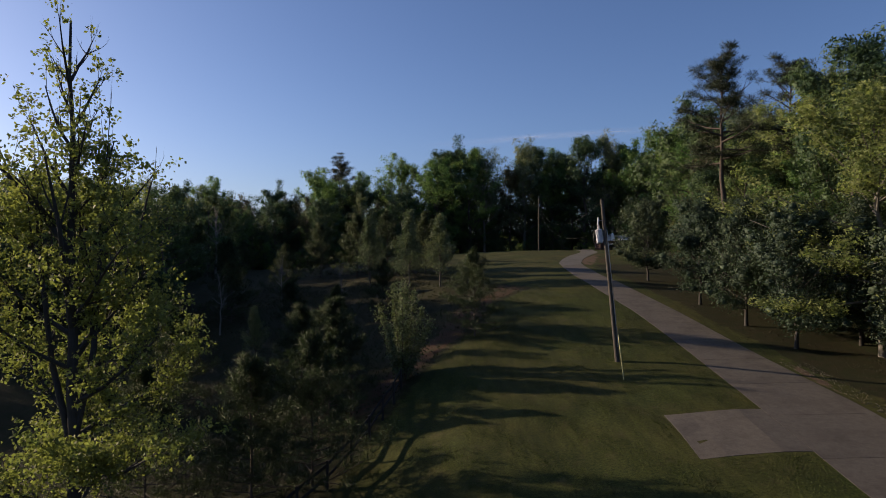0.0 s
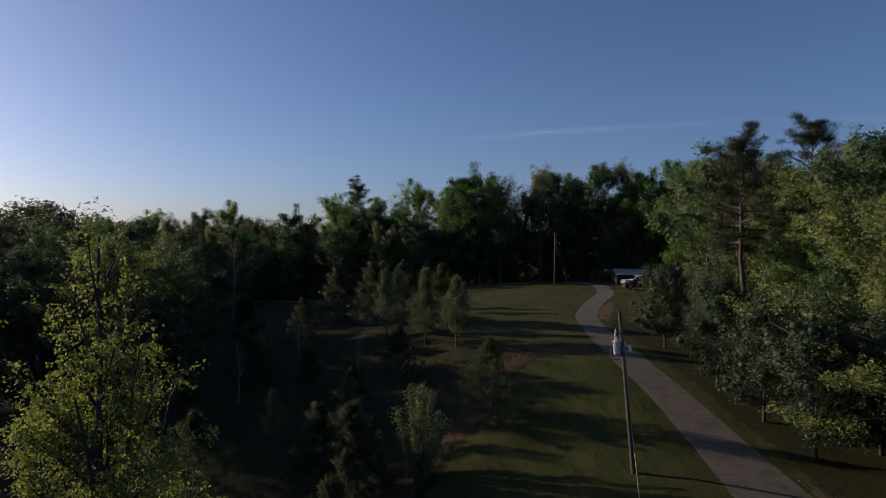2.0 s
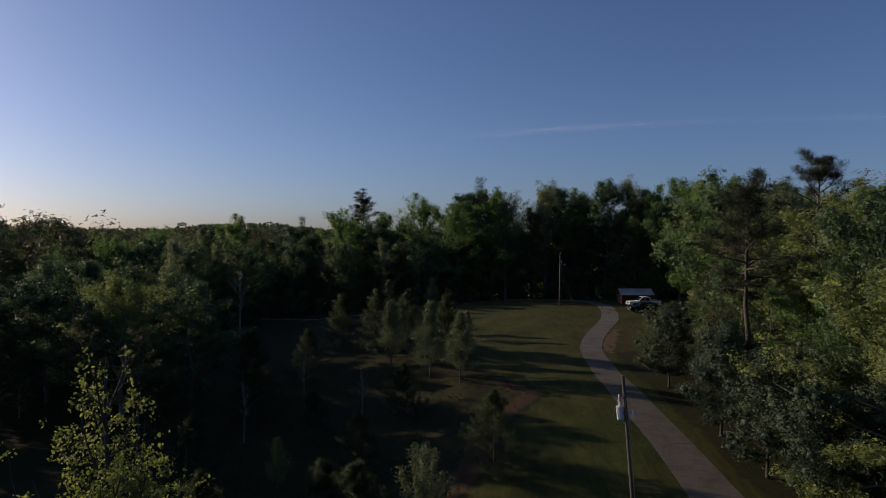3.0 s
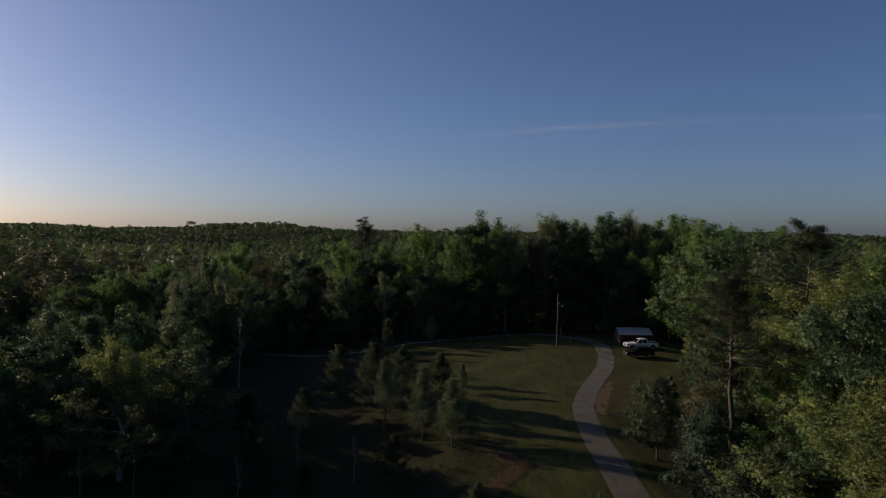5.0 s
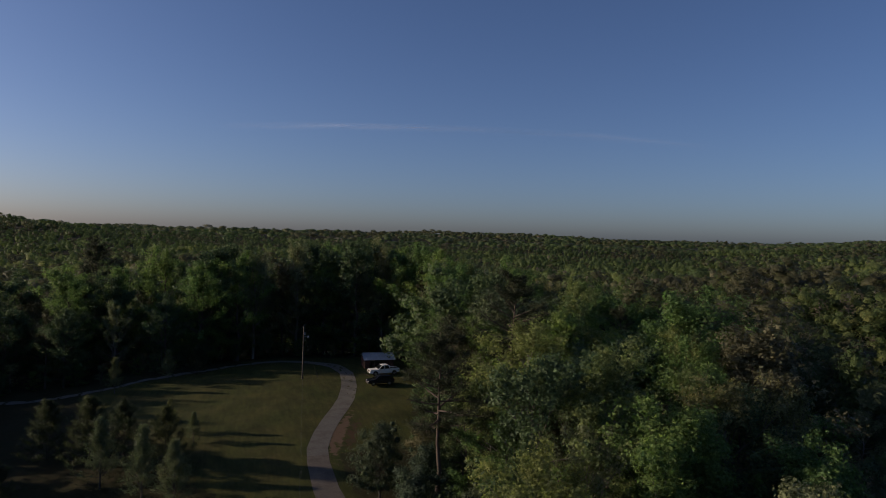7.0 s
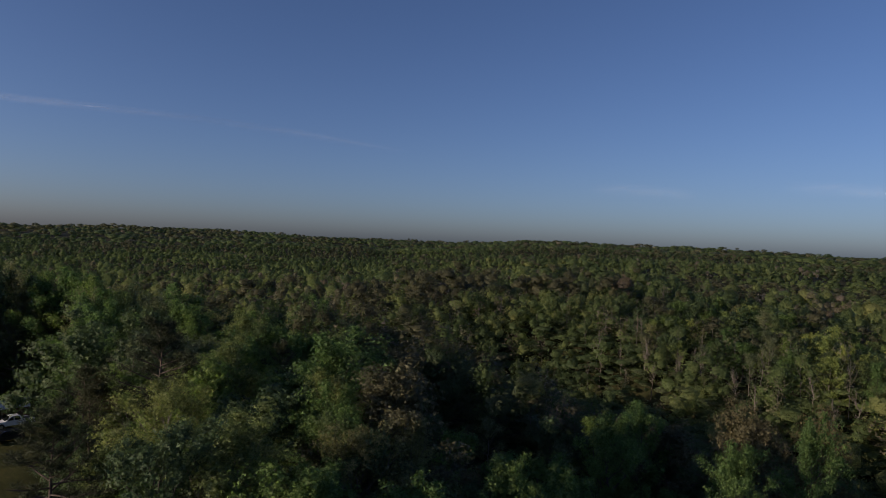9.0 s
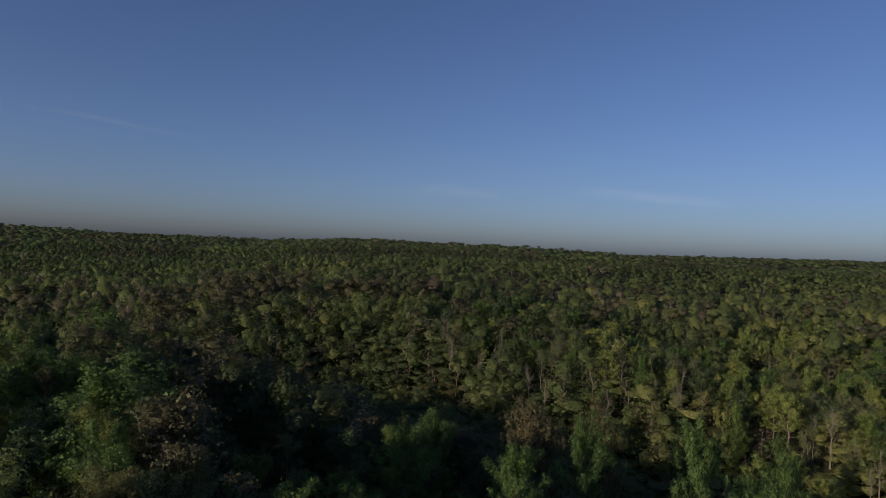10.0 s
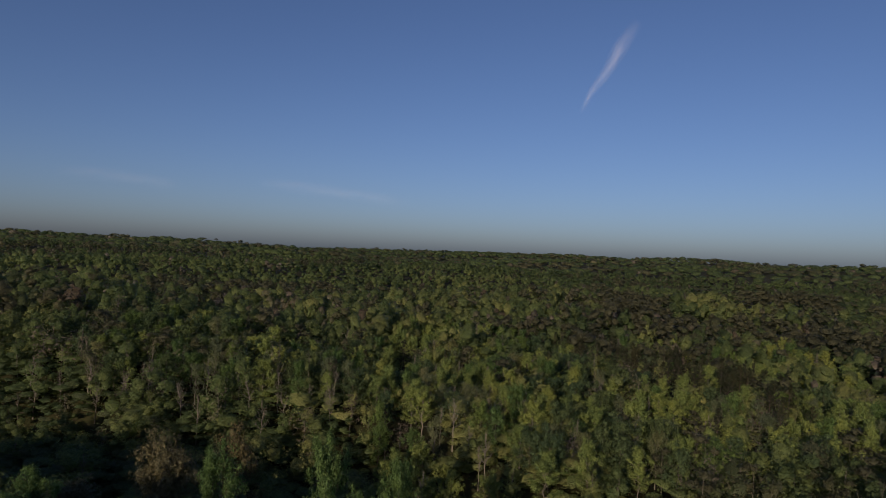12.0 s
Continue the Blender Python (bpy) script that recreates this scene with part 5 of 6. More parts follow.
def utility_pole(x, y, tall, lean, label, transformer):
    z0 = hz(x, y)
    pole = tagged(new("utility_pole"), label, "utility pole", "utility poles")
    pole.matrix_basis = pose(x, y, z0, 0, math.degrees(math.atan2(lean, tall)), 0)
    bm = bmesh.new()
    rod(bm, (0, 0, -0.6), (0, 0, tall), 0.155, 0.1, 14)
    part("shaft", bm, M_POLE, pole, smooth=False)
    if transformer:
        tank_x, tank_z = -0.36, tall - 2.75
        tank = part("transformer", rod(bmesh.new(), (tank_x, 0.05, tank_z), (tank_x, 0.05, tank_z + 0.78), 0.2, 0.21, 20), M_GREY_PAINT, pole, "pale grey cylindrical transformer tank")
        part("lid", rod(rod(bmesh.new(), (tank_x, 0.05, tank_z + 0.78), (tank_x, 0.05, tank_z + 0.82), 0.23, 0.23, 20), (tank_x, 0.05, tank_z + 0.82), (tank_x, 0.05, tank_z + 0.88), 0.21, 0.08, 20), M_GREY_PAINT, tank)
        part("base_rim", rod(bmesh.new(), (tank_x, 0.05, tank_z - 0.04), (tank_x, 0.05, tank_z + 0.02), 0.19, 0.215, 20), M_STEEL, tank)
        for q in (-0.1, 0.1):
            insulator(tank, (tank_x + q * 0.6, 0.05 + q, tank_z + 0.85), 0.045, 0.26)
        bm = bmesh.new()
        for u in (0.2, 0.62):
            box(bm, (0.24, 0.1, 0.06), (-0.2, 0.03, tank_z + u), 0.01)
        part("bracket", bm, M_STEEL, pole)
        arm = bmesh.new()
        box(arm, (0.3, 0.05, 0.05), (-0.2, 0, tall - 1.35), 0.008)
        part("bracket", arm, M_STEEL, pole)
        bm = bmesh.new()
        rod(bm, (-0.4, 0, tall - 1.62), (-0.33, 0, tall - 1.15), 0.05, 0.045, 10)
        part("fuse_cutout", bm, M_PORCELAIN, pole, "white fuse cutout")
        # service light on a short arm
        bm = bmesh.new()
        rod(bm, (0.1, 0, tall - 2.35), (0.42, -0.1, tall - 2.3), 0.02, 0.02, 8)
        part("lamp_arm", bm, M_STEEL, pole)
        bm = bmesh.new()
        rod(bm, (0.44, -0.1, tall - 2.62), (0.44, -0.1, tall - 2.36), 0.11, 0.1, 14)
        rod(bm, (0.44, -0.1, tall - 2.36), (0.44, -0.1, tall - 2.2), 0.1, 0.04, 14)
        part("area_lamp", bm, M_PORCELAIN, pole, "small white area lamp")
        bm = bmesh.new()
        drop = [(tank_x - 0.27, 0, tank_z + 0.9), (tank_x - 0.42, 0, tank_z + 0.2), (tank_x - 0.3, 0, tank_z - 0.3), (-0.1, 0, tank_z - 0.4)]
        for a, b in zip(drop, drop[1:]):
            rod(bm, a, b, 0.018, 0.018, 6)
        part("service_cable", bm, M_TRIM, pole, "black looped service cable")
        rodw = bmesh.new()
        box(rodw, (0.05, 0.05, tall * 0.72), (0.11, -0.1, tall * 0.45), 0.01)
        part("conduit", rodw, M_STEEL, pole, "thin grey conduit down the pole")
    else:
        insulator(pole, (0.0, 0, tall), 0.05, 0.3)
        bm = bmesh.new()
        box(bm, (0.16, 0.16, 0.5), (0.2, 0, tall - 1.35), 0.03)
        part("meter_can", bm, M_GREY_PAINT, pole, "small pale grey equipment can")
        bm = bmesh.new()
        rod(bm, (0.1, 0, tall - 1.9), (0.75, -0.2, tall - 1.75), 0.025, 0.025, 8)
        part("lamp_arm", bm, M_STEEL, pole)
        bm = bmesh.new()
        rod(bm, (0.78, -0.2, tall - 1.98), (0.78, -0.2, tall - 1.7), 0.13, 0.1, 14)
        part("area_lamp", bm, M_PORCELAIN, pole, "small white area lamp")
    return pole


POLE_A, POLE_B = (9.95 * K, 37.1 * K), (15.6 * K, 105.4 * K)
utility_pole(*POLE_A, 10.3, -0.92, "weathered leaning wooden utility pole with a pale transformer", True)
utility_pole(*POLE_B, 9.5, 0.05, "weathered upright wooden utility pole at the far lawn", False)
za, zb = hz(*POLE_A), hz(*POLE_B)
cable("power_line", (POLE_A[0] - 0.9, POLE_A[1], za + 10.1), (POLE_B[0], POLE_B[1], zb + 8.1), 2.4, 0.005, "thin sagging overhead wire between the poles")
cable("power_line", (POLE_A[0] - 1.05, POLE_A[1], za + 8.2), (POLE_B[0], POLE_B[1], zb + 7.4), 2.2, 0.005, "thin sagging overhead wire between the poles")
guy_foot = (9.55 * K, 34.3 * K)
gz = hz(*guy_foot)
guy = tagged(new("guy_wire"), "steel guy wire with a faded yellow guard at its foot", "guy wire")
a, b = Vector((guy_foot[0], guy_foot[1], gz - 0.15)), Vector((POLE_A[0] - 0.82, POLE_A[1] - 0.1, za + 9.2))
part("strand", rod(bmesh.new(), a, b, 0.012, 0.012, 6), M_WIRE, guy)
part("guard", rod(bmesh.new(), a, a + (b - a) * 0.27, 0.035, 0.03, 8), M_GUARD, guy, "faded yellow plastic guard")
guy2 = tagged(new("guy_wire"), "steel guy wire that stays the far pole", "guy wire")
gx, gy = POLE_B[0] + 2.9, POLE_B[1] + 0.4
part("strand", rod(bmesh.new(), (gx, gy, hz(gx, gy) - 0.1), (POLE_B[0], POLE_B[1], zb + 8.0), 0.012, 0.012, 6), M_WIRE, guy2)
part("guard", rod(bmesh.new(), (gx, gy, hz(gx, gy) - 0.1), (gx - 0.75, gy - 0.1, hz(gx, gy) + 2.0), 0.022, 0.022, 8), M_WIRE, guy2, "dark plastic guard")


# ---------------------------------------------------------------- board fence on the bank
def fence():
    line = K * np.array([(-2.5, 37.6), (-2.75, 35.3), (-3.15, 33.2), (-3.6, 31.1), (-4.2, 29.2), (-4.95, 27.3), (-5.8, 25.4), (-6.8, 23.5), (-7.9, 21.7), (-9.0, 20.0), (-10.2, 18.3), (-11.4, 16.6), (-12.6, 14.9), (-13.8, 13.2)])
    rail_fence = tagged(new("fence"), "black-stained board fence along the bank", "fence")
    zs = height(line[:, 0], line[:, 1])
    for k, (x, y) in enumerate(line):
        bm = bmesh.new()
        box(bm, (0.12, 0.12, 1.75), (x, y, zs[k] + 0.475 + 0.02 * (k % 3)), 0.012, Matrix.Rotation(0.02 * math.sin(k * 2.3), 4, "X"))
        part("post", bm, M_FENCE, rail_fence)
    for k in range(len(line) - 1):
        a, b = Vector((*line[k], zs[k])), Vector((*line[k + 1], zs[k + 1]))
        d = b - a
        turn = Matrix.Rotation(math.atan2(d.y, d.x), 4, "Z") @ Matrix.Rotation(-math.atan2(d.z, math.hypot(d.x, d.y)), 4, "Y")
        side = Vector((d.y, -d.x, 0)).normalized() * 0.08
        for u in (0.55, 1.12):
            bm = bmesh.new()
            box(bm, (d.length - 0.02, 0.035, 0.16), (a + b) / 2 + side + Vector((0, 0, u + 0.012 * math.sin(k * 3 + u * 9))), 0.006, turn)
            part("rail", bm, M_FENCE, rail_fence)


fence()


# ---------------------------------------------------------------- pole shed and what stands in it
def pole_shed():
    x0, x1, y0, y1 = 27.1 * K, 32.4 * K, 111.4 * K, 115.4 * K
    zf = hz((x0 + x1) / 2, (y0 + y1) / 2)
    eave, ridge = zf + 1.75, zf + 2.75
    shed = tagged(new("pole_shed"), "low red board shed with an open bay and metal roof", "shed")
    for y in (y0 + 0.15, y1 - 0.15):
        for k in range(4):
            x = x0 + 0.15 + (x1 - x0 - 0.3) * k / 3
            z = hz(x, y)
            bm = bmesh.new()
            box(bm, (0.15, 0.15, eave - z + 0.45), (x, y, (eave + z) / 2 - 0.2), 0.012)
            part("post", bm, M_POST, shed)
    bm = bmesh.new()
    box(bm, (x1 - x0, 0.06, 0.2), (x0 / 2 + x1 / 2, y0 + 0.05, eave - 0.08), 0.008)
    part("beam", bm, M_POST, shed)
    bm = bmesh.new()
    for k in range(9):
        box(bm, (x1 - x0 - 0.05, 0.025, 0.17), (x0 / 2 + x1 / 2, y1 - 0.02, zf + 0.08 + 0.185 * k), 0.004)
    part("back_wall", bm, M_POST, shed)
    # red boards close the front but for one open bay
    for xa, xb in ((x0 + 0.1, x0 + 1.0), (x0 + 3.9, x1 - 0.1)):
        k, xx = 0, xa
        while xx < xb - 0.05:
            bm = bmesh.new()
            box(bm, (0.17, 0.024, eave - zf + 0.15), (xx + 0.09, y0 - 0.012 + 0.003 * (k % 2), (eave + zf) / 2 - 0.12), 0.004)
            part("board", bm, M_RED, shed)
            xx, k = xx + 0.18, k + 1
    for xw in (x0 + 0.02, x1 - 0.02):
        bm = bmesh.new()
        for k in range(20):
            box(bm, (0.024, 0.17, eave - zf + 0.15), (xw, y0 + 0.12 + 0.2 * k * (y1 - y0 - 0.25) / 3.8, (eave + zf) / 2 - 0.12), 0.004)
        part("side_wall", bm, M_RED, shed, "faded red board wall")
    # two roof slopes of ribbed sheets
    ym = (y0 + y1) / 2 - 0.1
    for ya, yb, za_, zb_ in ((y0 - 0.35, ym, eave, ridge), (y1 + 0.35, ym, eave + 0.1, ridge)):
        ribs = np.arange(x0 - 0.3, x1 + 0.31, 0.075)
        prof = np.where(np.arange(len(ribs)) % 4 == 0, 0.03, 0.0)
        v = [(x, ya, za_ + q) for x, q in zip(ribs, prof)] + [(x, yb, zb_ + q) for x, q in zip(ribs, prof)]
        v += [(x, y, z - 0.03) for x, y, z in v]
        n = len(ribs)
        i = np.arange(n - 1)
        f = np.concatenate([np.stack([i, i + 1, n + i + 1, n + i], -1), np.stack([2 * n + i, 3 * n + i, 3 * n + i + 1, 2 * n + i + 1], -1), np.stack([i, 2 * n + i, 2 * n + i + 1, i + 1], -1)])
        part("roof_sheet", mesh_np("roof_sheet", v, [f], M_ROOF), None, shed)
    bm = bmesh.new()
    box(bm, (x1 - x0 + 0.62, 0.28, 0.025), (x0 / 2 + x1 / 2, ym, ridge + 0.05), 0.008)
    part("ridge_cap", bm, M_ROOF, shed)
    # a red riding mower at the open end
    mx, my = x0 + 2.4, y0 + 0.9
    mz = hz(mx, my)
    mower = tagged(new("garden_tractor"), "faded red garden tractor parked under the shed roof", "tractor")
    bm = bmesh.new()
    box(bm, (0.9, 0.55, 0.42), (mx - 0.35, my, mz + 0.62), 0.08)
    part("hood", bm, M_RED, mower)
    bm = bmesh.new()
    box(bm, (0.8, 0.85, 0.16), (mx + 0.45, my, mz + 0.5), 0.05)
    part("fender", bm, M_RED, mower)
    bm = bmesh.new()
    box(bm, (0.45, 0.45, 0.1), (mx + 0.5, my, mz + 0.66), 0.03)
    box(bm, (0.1, 0.45, 0.4), (mx + 0.74, my, mz + 0.85), 0.03)
    part("seat", bm, M_TRIM, mower)
    for dx, r in ((-0.6, 0.2), (0.5, 0.28)):
        for s in (-1, 1):
            part("wheel", rod(bmesh.new(), (mx + dx, my + s * 0.36, mz + r), (mx + dx, my + s * 0.52, mz + r), r, r, 16), M_RUBBER, mower)


pole_shed()


# ---------------------------------------------------------------- vehicles
def outline(points, half, inset=0.0, bevel=0.05):
    """A solid from a side outline (along, up), as wide as twice half; inset narrows the top."""
    bm = bmesh.new()
    top, low = max(p[1] for p in points), min(p[1] for p in points)
    rows = []
    for s in (-1, 1):
        rows.append([bm.verts.new((px, s * (half - inset * (pz - low) / max(top - low, 1e-6)), pz)) for px, pz in points])
    n = len(points)
    bm.faces.new(rows[0])
    bm.faces.new(rows[1][::-1])
    for k in range(n):
        bm.faces.new((rows[0][(k + 1) % n], rows[0][k], rows[1][k], rows[1][(k + 1) % n]))
    bmesh.ops.recalc_face_normals(bm, faces=bm.faces)
    if bevel:
        bmesh.ops.bevel(bm, geom=list(bm.edges), offset=bevel, segments=2, affect="EDGES", profile=0.5, clamp_overlap=True)
    return bm


def wheel(thing, x, y, r, wide):
    s = 1 if y > 0 else -1
    bm = bmesh.new()
    rod(bm, (x, y - wide / 2, r), (x, y + wide / 2, r), r, r, 24)
    bmesh.ops.bevel(bm, geom=[e for e in bm.edges if abs((e.verts[0].co - e.verts[1].co).y) < 1e-4], offset=0.03, segments=2, affect="EDGES")
    tyre = part("wheel", bm, M_RUBBER, thing)
    bm = bmesh.new()
    rod(bm, (x, y + s * (wide / 2 - 0.02), r), (x, y + s * (wide / 2 + 0.012), r), r * 0.62, r * 0.58, 20)
    for k in range(5):
        a = k * 1.2566
        box(bm, (r * 0.5, 0.02, 0.05), (x + math.cos(a) * r * 0.3, y + s * (wide / 2 + 0.02), r + math.sin(a) * r * 0.3), 0.006, Matrix.Rotation(-a, 4, "Y"))
    part("rim", bm, M_RIM, tyre, "bright alloy rim")


def pane(points, name, thing, y=None):
    bm = bmesh.new()
    bm.faces.new([bm.verts.new(p) for p in points])
    got = bmesh.ops.solidify(bm, geom=list(bm.faces), thickness=0.012)
    return part(name, bm, M_CAR_GLASS, thing, "dark tinted glass")


def pickup():
    """The nose points along -x; the origin is on the ground under the middle."""
    x, y = 29.4 * K, 106.4 * K
    car = tagged(new("pickup_truck"), "white crew-cab pickup truck parked before the shed", "pickup truck")
    car.matrix_basis = pose(x, y, hz(x, y) + 0.02, 0, 0, 6)
    W = 0.98
    low = [(-2.9, 0.5), (-2.92, 1.0), (-2.75, 1.12), (-1.4, 1.18), (0.95, 1.2), (2.9, 1.2), (2.93, 0.6), (2.4, 0.45), (-2.4, 0.42)]
    part("body", outline(low, W, 0.05, 0.06), M_WHITE_CAR, car)
    cab = [(-1.35, 1.15), (-0.55, 1.86), (-0.2, 1.93), (0.75, 1.92), (1.0, 1.75), (1.08, 1.15)]
    part("cab", outline(cab, W - 0.06, 0.16, 0.06), M_WHITE_CAR, car)
    bm = bmesh.new()
    box(bm, (1.62, 1.62, 0.02), (1.98, 0, 1.212), 0.004)
    part("bed_liner", bm, M_TRIM, car, "black liner of the open bed")
    for s in (-1, 1):
        bm = bmesh.new()
        box(bm, (1.75, 0.1, 0.1), (1.98, s * (W - 0.12), 1.235), 0.02)
        part("bed_rail", bm, M_WHITE_CAR, car)
        yb, yt = s * (W - 0.07), s * (W - 0.2)
        pane([(-1.0, yb, 1.28), (-0.5, yt, 1.8), (-0.12, yt, 1.84), (-0.12, yb, 1.26)], "side_window", car)
        pane([(0.0, yb, 1.26), (0.0, yt, 1.84), (0.7, yt, 1.83), (0.92, yb, 1.26)], "side_window", car)
        bm = bmesh.new()
        box(bm, (0.1, 0.2, 0.14), (-0.95, s * (W + 0.08), 1.3), 0.03)
        part("wing_mirror", bm, M_TRIM, car)
        bm = bmesh.new()
        box(bm, (0.06, 0.34, 0.18), (-2.9, s * 0.72, 0.93), 0.02)
        part("headlight", bm, M_LAMP_GLASS, car, "clear headlight")
        bm = bmesh.new()
        box(bm, (0.05, 0.16, 0.36), (2.92, s * 0.84, 0.95), 0.02)
        part("tail_light", bm, M_TAIL, car, "red tail light")
        for hx in (-0.05, 0.95):
            bm = bmesh.new()
            box(bm, (0.16, 0.03, 0.035), (hx - 0.12, s * (W + 0.005), 1.12), 0.008)
            part("door_handle", bm, M_TRIM, car)
        for wx in (-1.85, 1.85):
            bm = bmesh.new()
            rod(bm, (wx, s * (W - 0.1), 0.42), (wx, s * (W + 0.012), 0.42), 0.5, 0.5, 24)
            part("wheel_arch", bm, M_TRIM, car)
            wheel(car, wx, s * (W - 0.1), 0.4, 0.28)
    pane([(-1.28, -0.78, 1.24), (-1.28, 0.78, 1.24), (-0.6, 0.68, 1.84), (-0.6, -0.68, 1.84)], "windscreen", car)
    pane([(1.09, -0.7, 1.3), (1.09, 0.7, 1.3), (1.0, 0.64, 1.78), (1.0, -0.64, 1.78)], "rear_window", car)
    for px, pz in ((-2.95, 0.58), (2.97, 0.58)):
        bm = bmesh.new()
        box(bm, (0.14, 1.86, 0.22), (px, 0, pz), 0.04)
        part("bumper", bm, M_RIM, car, "bright metal bumper")
    bm = bmesh.new()
    box(bm, (0.05, 1.05, 0.3), (-2.92, 0, 0.9), 0.02)
    part("grille", bm, M_TRIM, car)


def estate_car():
    x, y = 27.3 * K, 99.2 * K
    car = tagged(new("suv"), "dark blue-black sport utility vehicle parked on the grass", "car")
    car.matrix_basis = pose(x, y, hz(x, y) + 0.02, 0, 0, 4)
    W = 0.93
    low = [(-2.35, 0.45), (-2.4, 0.78), (-2.2, 0.98), (-1.2, 1.06), (2.3, 1.08), (2.4, 0.8), (2.36, 0.45), (1.9, 0.36), (-1.9, 0.36)]
    part("body", outline(low, W, 0.04, 0.07), M_BLACK_CAR, car)
    cab = [(-1.25, 1.02), (-0.5, 1.62), (-0.1, 1.7), (1.7, 1.68), (2.05, 1.55), (2.3, 1.04)]
    part("cab", outline(cab, W - 0.05, 0.17, 0.07), M_BLACK_CAR, car)
    for s in (-1, 1):
        yb, yt = s * (W - 0.06), s * (W - 0.19)
        for a0, a1, b1, b0 in ((-0.95, -0.42, 0.15, 0.15), (0.27, 0.27, 1.1, 1.15), (1.27, 1.22, 1.72, 2.0)):
            pane([(a0, yb, 1.12), (a1, yt, 1.58), (b1, yt, 1.6), (b0, yb, 1.12)], "side_window", car)
        bm = bmesh.new()
        box(bm, (1.9, 0.04, 0.05), (0.75, s * (W - 0.24), 1.74), 0.012)
        part("roof_rail", bm, M_TRIM, car)
        bm = bmesh.new()
        box(bm, (0.1, 0.2, 0.13), (-0.85, s * (W + 0.07), 1.12), 0.03)
        part("wing_mirror", bm, M_BLACK_CAR, car)
        bm = bmesh.new()
        box(bm, (0.1, 0.34, 0.14), (-2.33, s * 0.68, 0.82), 0.03)
        part("headlight", bm, M_LAMP_GLASS, car, "clear headlight")
        bm = bmesh.new()
        box(bm, (0.06, 0.2, 0.3), (2.36, s * 0.78, 0.95), 0.02)
        part("tail_light", bm, M_TAIL, car, "red tail light")
        for wx in (-1.45, 1.45):
            wheel(car, wx, s * (W - 0.1), 0.36, 0.24)
    pane([(-1.2, -0.74, 1.1), (-1.2, 0.74, 1.1), (-0.53, 0.64, 1.61), (-0.53, -0.64, 1.61)], "windscreen", car)
    pane([(2.3, -0.7, 1.12), (2.3, 0.7, 1.12), (2.08, 0.62, 1.56), (2.08, -0.62, 1.56)], "rear_window", car)
    bm = bmesh.new()
    box(bm, (0.08, 1.7, 0.24), (-2.37, 0, 0.52), 0.03)
    part("bumper", bm, M_TRIM, car)


pickup()
estate_car()


# ---------------------------------------------------------------- high thin cloud
def cloud_material(name, most, scale, stretch):
    m, nt, b = material(name)
    at = nt.nodes.new("ShaderNodeUVMap")
    sep = nt.nodes.new("ShaderNodeSeparateXYZ")
    nt.links.new(at.outputs[0], sep.inputs[0])
    n = noise_tex(nt, scale, 6, 0.65, "UV", stretch)
    across = ramp(nt, sep.outputs[1], [(0, (0, 0, 0)), (0.5, (1, 1, 1)), (1, (0, 0, 0))])
    along = ramp(nt, sep.outputs[0], [(0, (0, 0, 0)), (0.25, (1, 1, 1)), (0.75, (0.8, 0.8, 0.8)), (1, (0, 0, 0))])
    f = mix(nt, 1.0, mix(nt, 1.0, across, along, "MULTIPLY"), ramp(nt, n, [(0.3, (0, 0, 0)), (0.75, (most, most, most))]), "MULTIPLY")
    tr, df, tl = nt.nodes.new("ShaderNodeBsdfTransparent"), node(nt, "BsdfDiffuse", Color=(0.9, 0.9, 0.9, 1)), node(nt, "BsdfTranslucent", Color=(0.9, 0.9, 0.9, 1))
    both, ms = nt.nodes.new("ShaderNodeAddShader"), nt.nodes.new("ShaderNodeMixShader")
    nt.links.new(df.outputs[0], both.inputs[0])
    nt.links.new(tl.outputs[0], both.inputs[1])
    nt.links.new(f, ms.inputs[0])
    nt.links.new(tr.outputs[0], ms.inputs[1])
    nt.links.new(both.outputs[0], ms.inputs[2])
    nt.links.new(ms.outputs[0], nt.nodes["Material Output"].inputs[0])
    return m


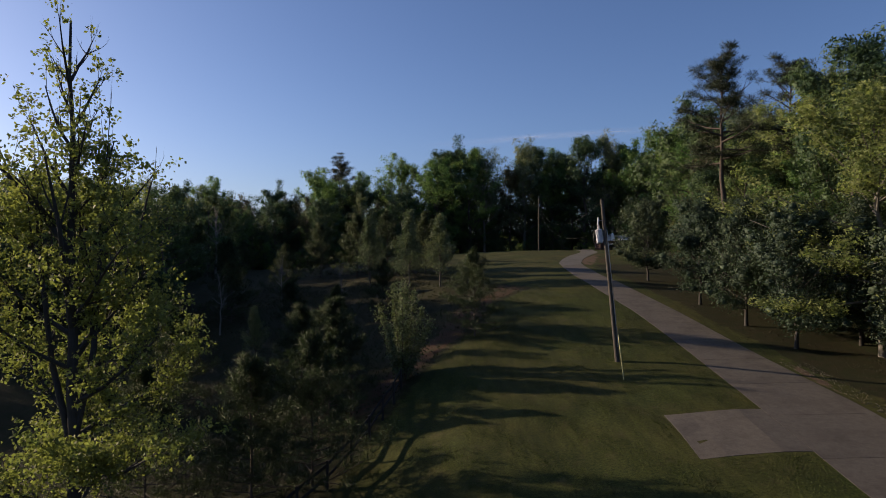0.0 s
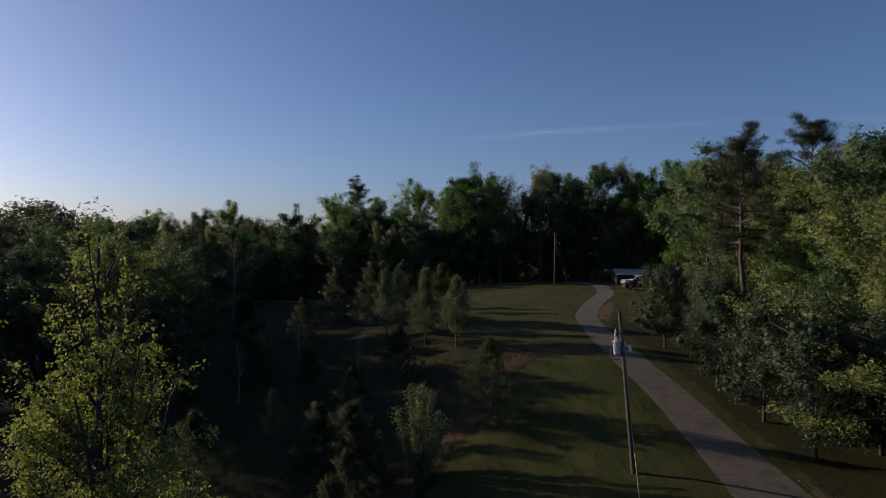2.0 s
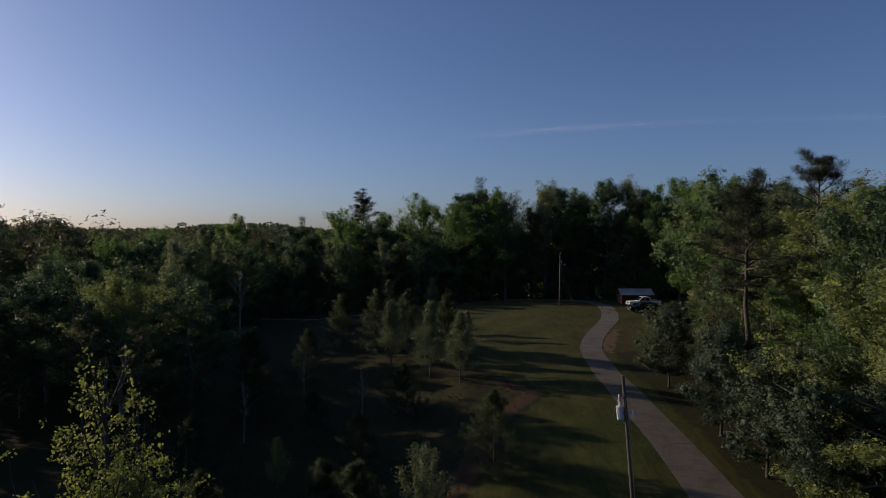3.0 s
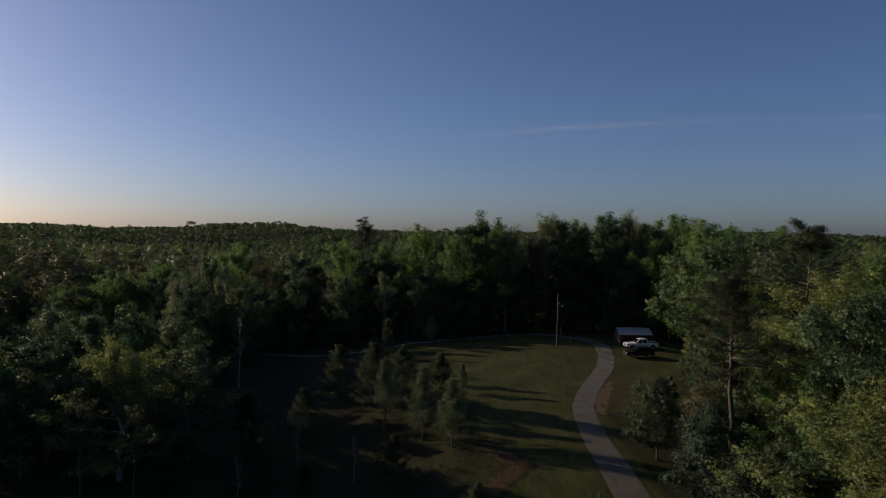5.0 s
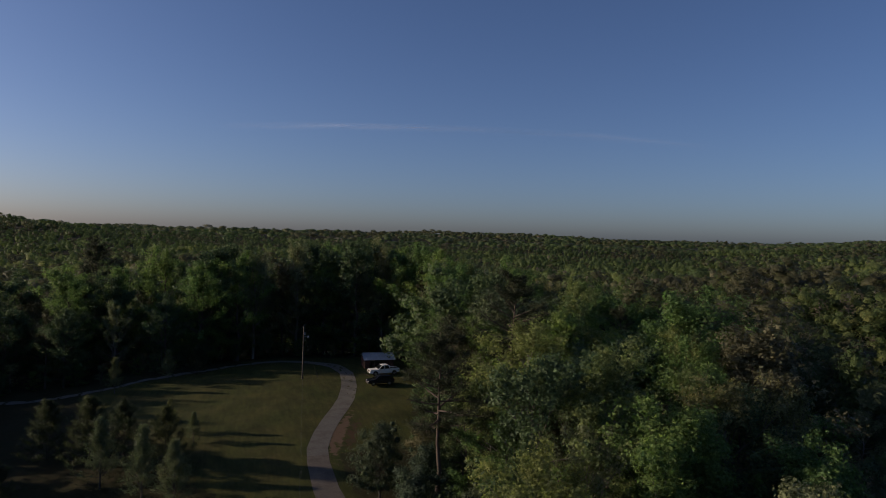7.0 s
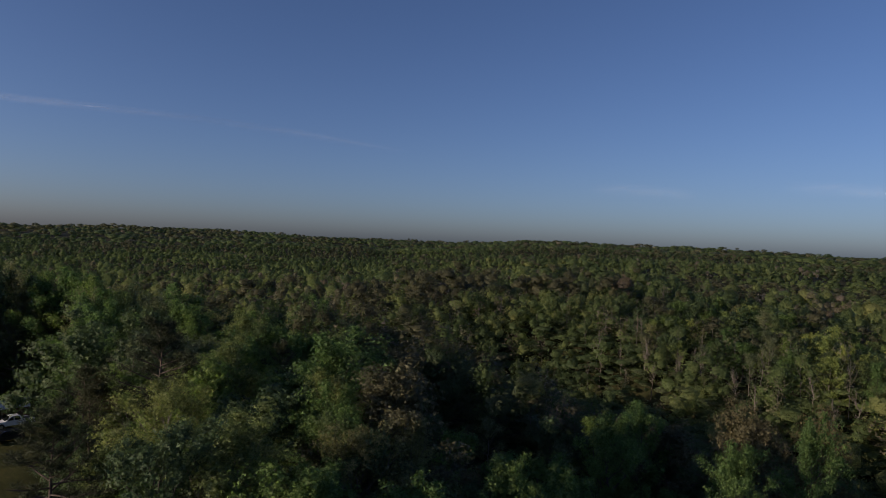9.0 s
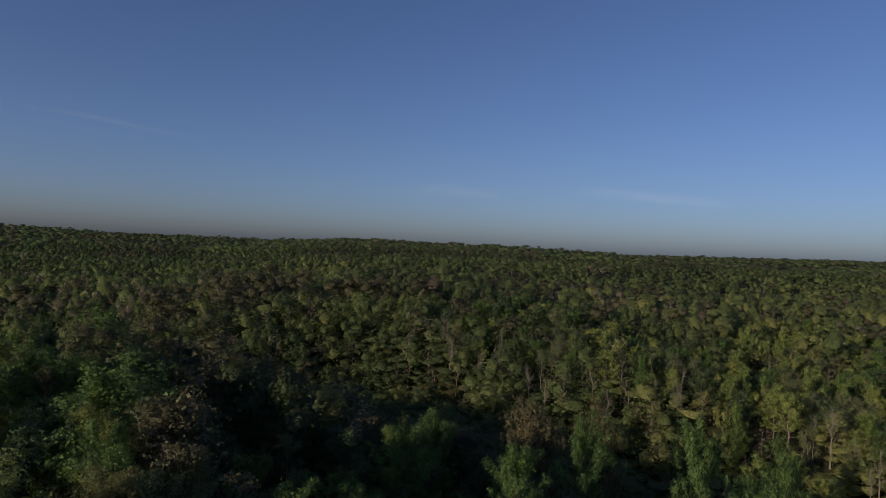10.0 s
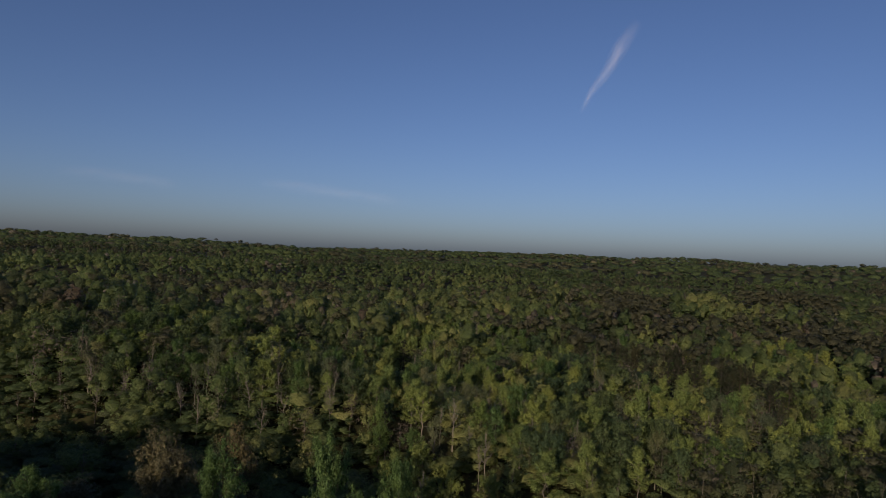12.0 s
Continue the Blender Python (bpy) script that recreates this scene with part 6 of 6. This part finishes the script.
def wisp(stations, half, mat, label):
    """A ribbon of thin cloud far off: stations of degrees left of +y and degrees up; half its width in degrees."""
    st = np.array(stations, dtype=float)
    t = np.linspace(0, len(st) - 1, 24)
    az, el = np.interp(t, range(len(st)), st[:, 0]), np.interp(t, range(len(st)), st[:, 1])
    hw = np.interp(t, range(len(st)), np.broadcast_to(half, len(st)))
    da, de = np.gradient(az), np.gradient(el)
    ln = np.hypot(da, de)
    v, uv = [], []
    for k in range(24):
        for j in range(5):
            o = (j - 2) / 2 * hw[k]
            a, e = radians(az[k] - de[k] / ln[k] * o), radians(el[k] + da[k] / ln[k] * o)
            v.append((-4300 * math.sin(a) * math.cos(e), 4300 * math.cos(a) * math.cos(e), 4300 * math.sin(e)))
            uv.append((k / 23, j / 4))
    i = np.arange(24 * 5).reshape(24, 5)
    f = np.stack([i[:-1, :-1], i[:-1, 1:], i[1:, 1:], i[1:, :-1]], -1).reshape(-1, 4)
    me = mesh_np("cloud_wisp", v, [f], mat)
    lay = me.uv_layers.new(name="UVMap")
    lay.data.foreach_set("uv", np.array(uv)[f.ravel()].astype(np.float32).ravel())
    tagged(new("cloud_wisp", me), label, "cloud", "thin clouds", "structure")


M_STREAK = cloud_material("thin_cloud", 0.3, 7.0, (1.5, 0.5, 1))
M_FEATHER = cloud_material("feathered_cloud", 0.26, 5.0, (0.8, 1.6, 1))
M_VEIL = cloud_material("cloud_veil", 0.09, 4.0, (1, 0.6, 1))
wisp([(2, 9.1), (-7.3, 9.75), (-15, 9.93), (-22.3, 9.92), (-31, 9.4), (-40, 8.4)], 0.35, M_STREAK, "long thin streak of white cloud")
wisp([(-103.2, 20.3), (-101.7, 18.2), (-100.5, 16.1), (-99.4, 14.7), (-98.6, 13.0)], [0.5, 0.75, 0.5, 0.35, 0.25], M_FEATHER, "feathered white wisp of old vapour trail")
wisp([(-56, 5.7), (-61, 5.6), (-65, 5.2)], 0.6, M_VEIL, "faint low veil of cloud")
wisp([(-71, 6.0), (-77, 5.6), (-84, 4.9)], 0.6, M_VEIL, "faint low veil of cloud")
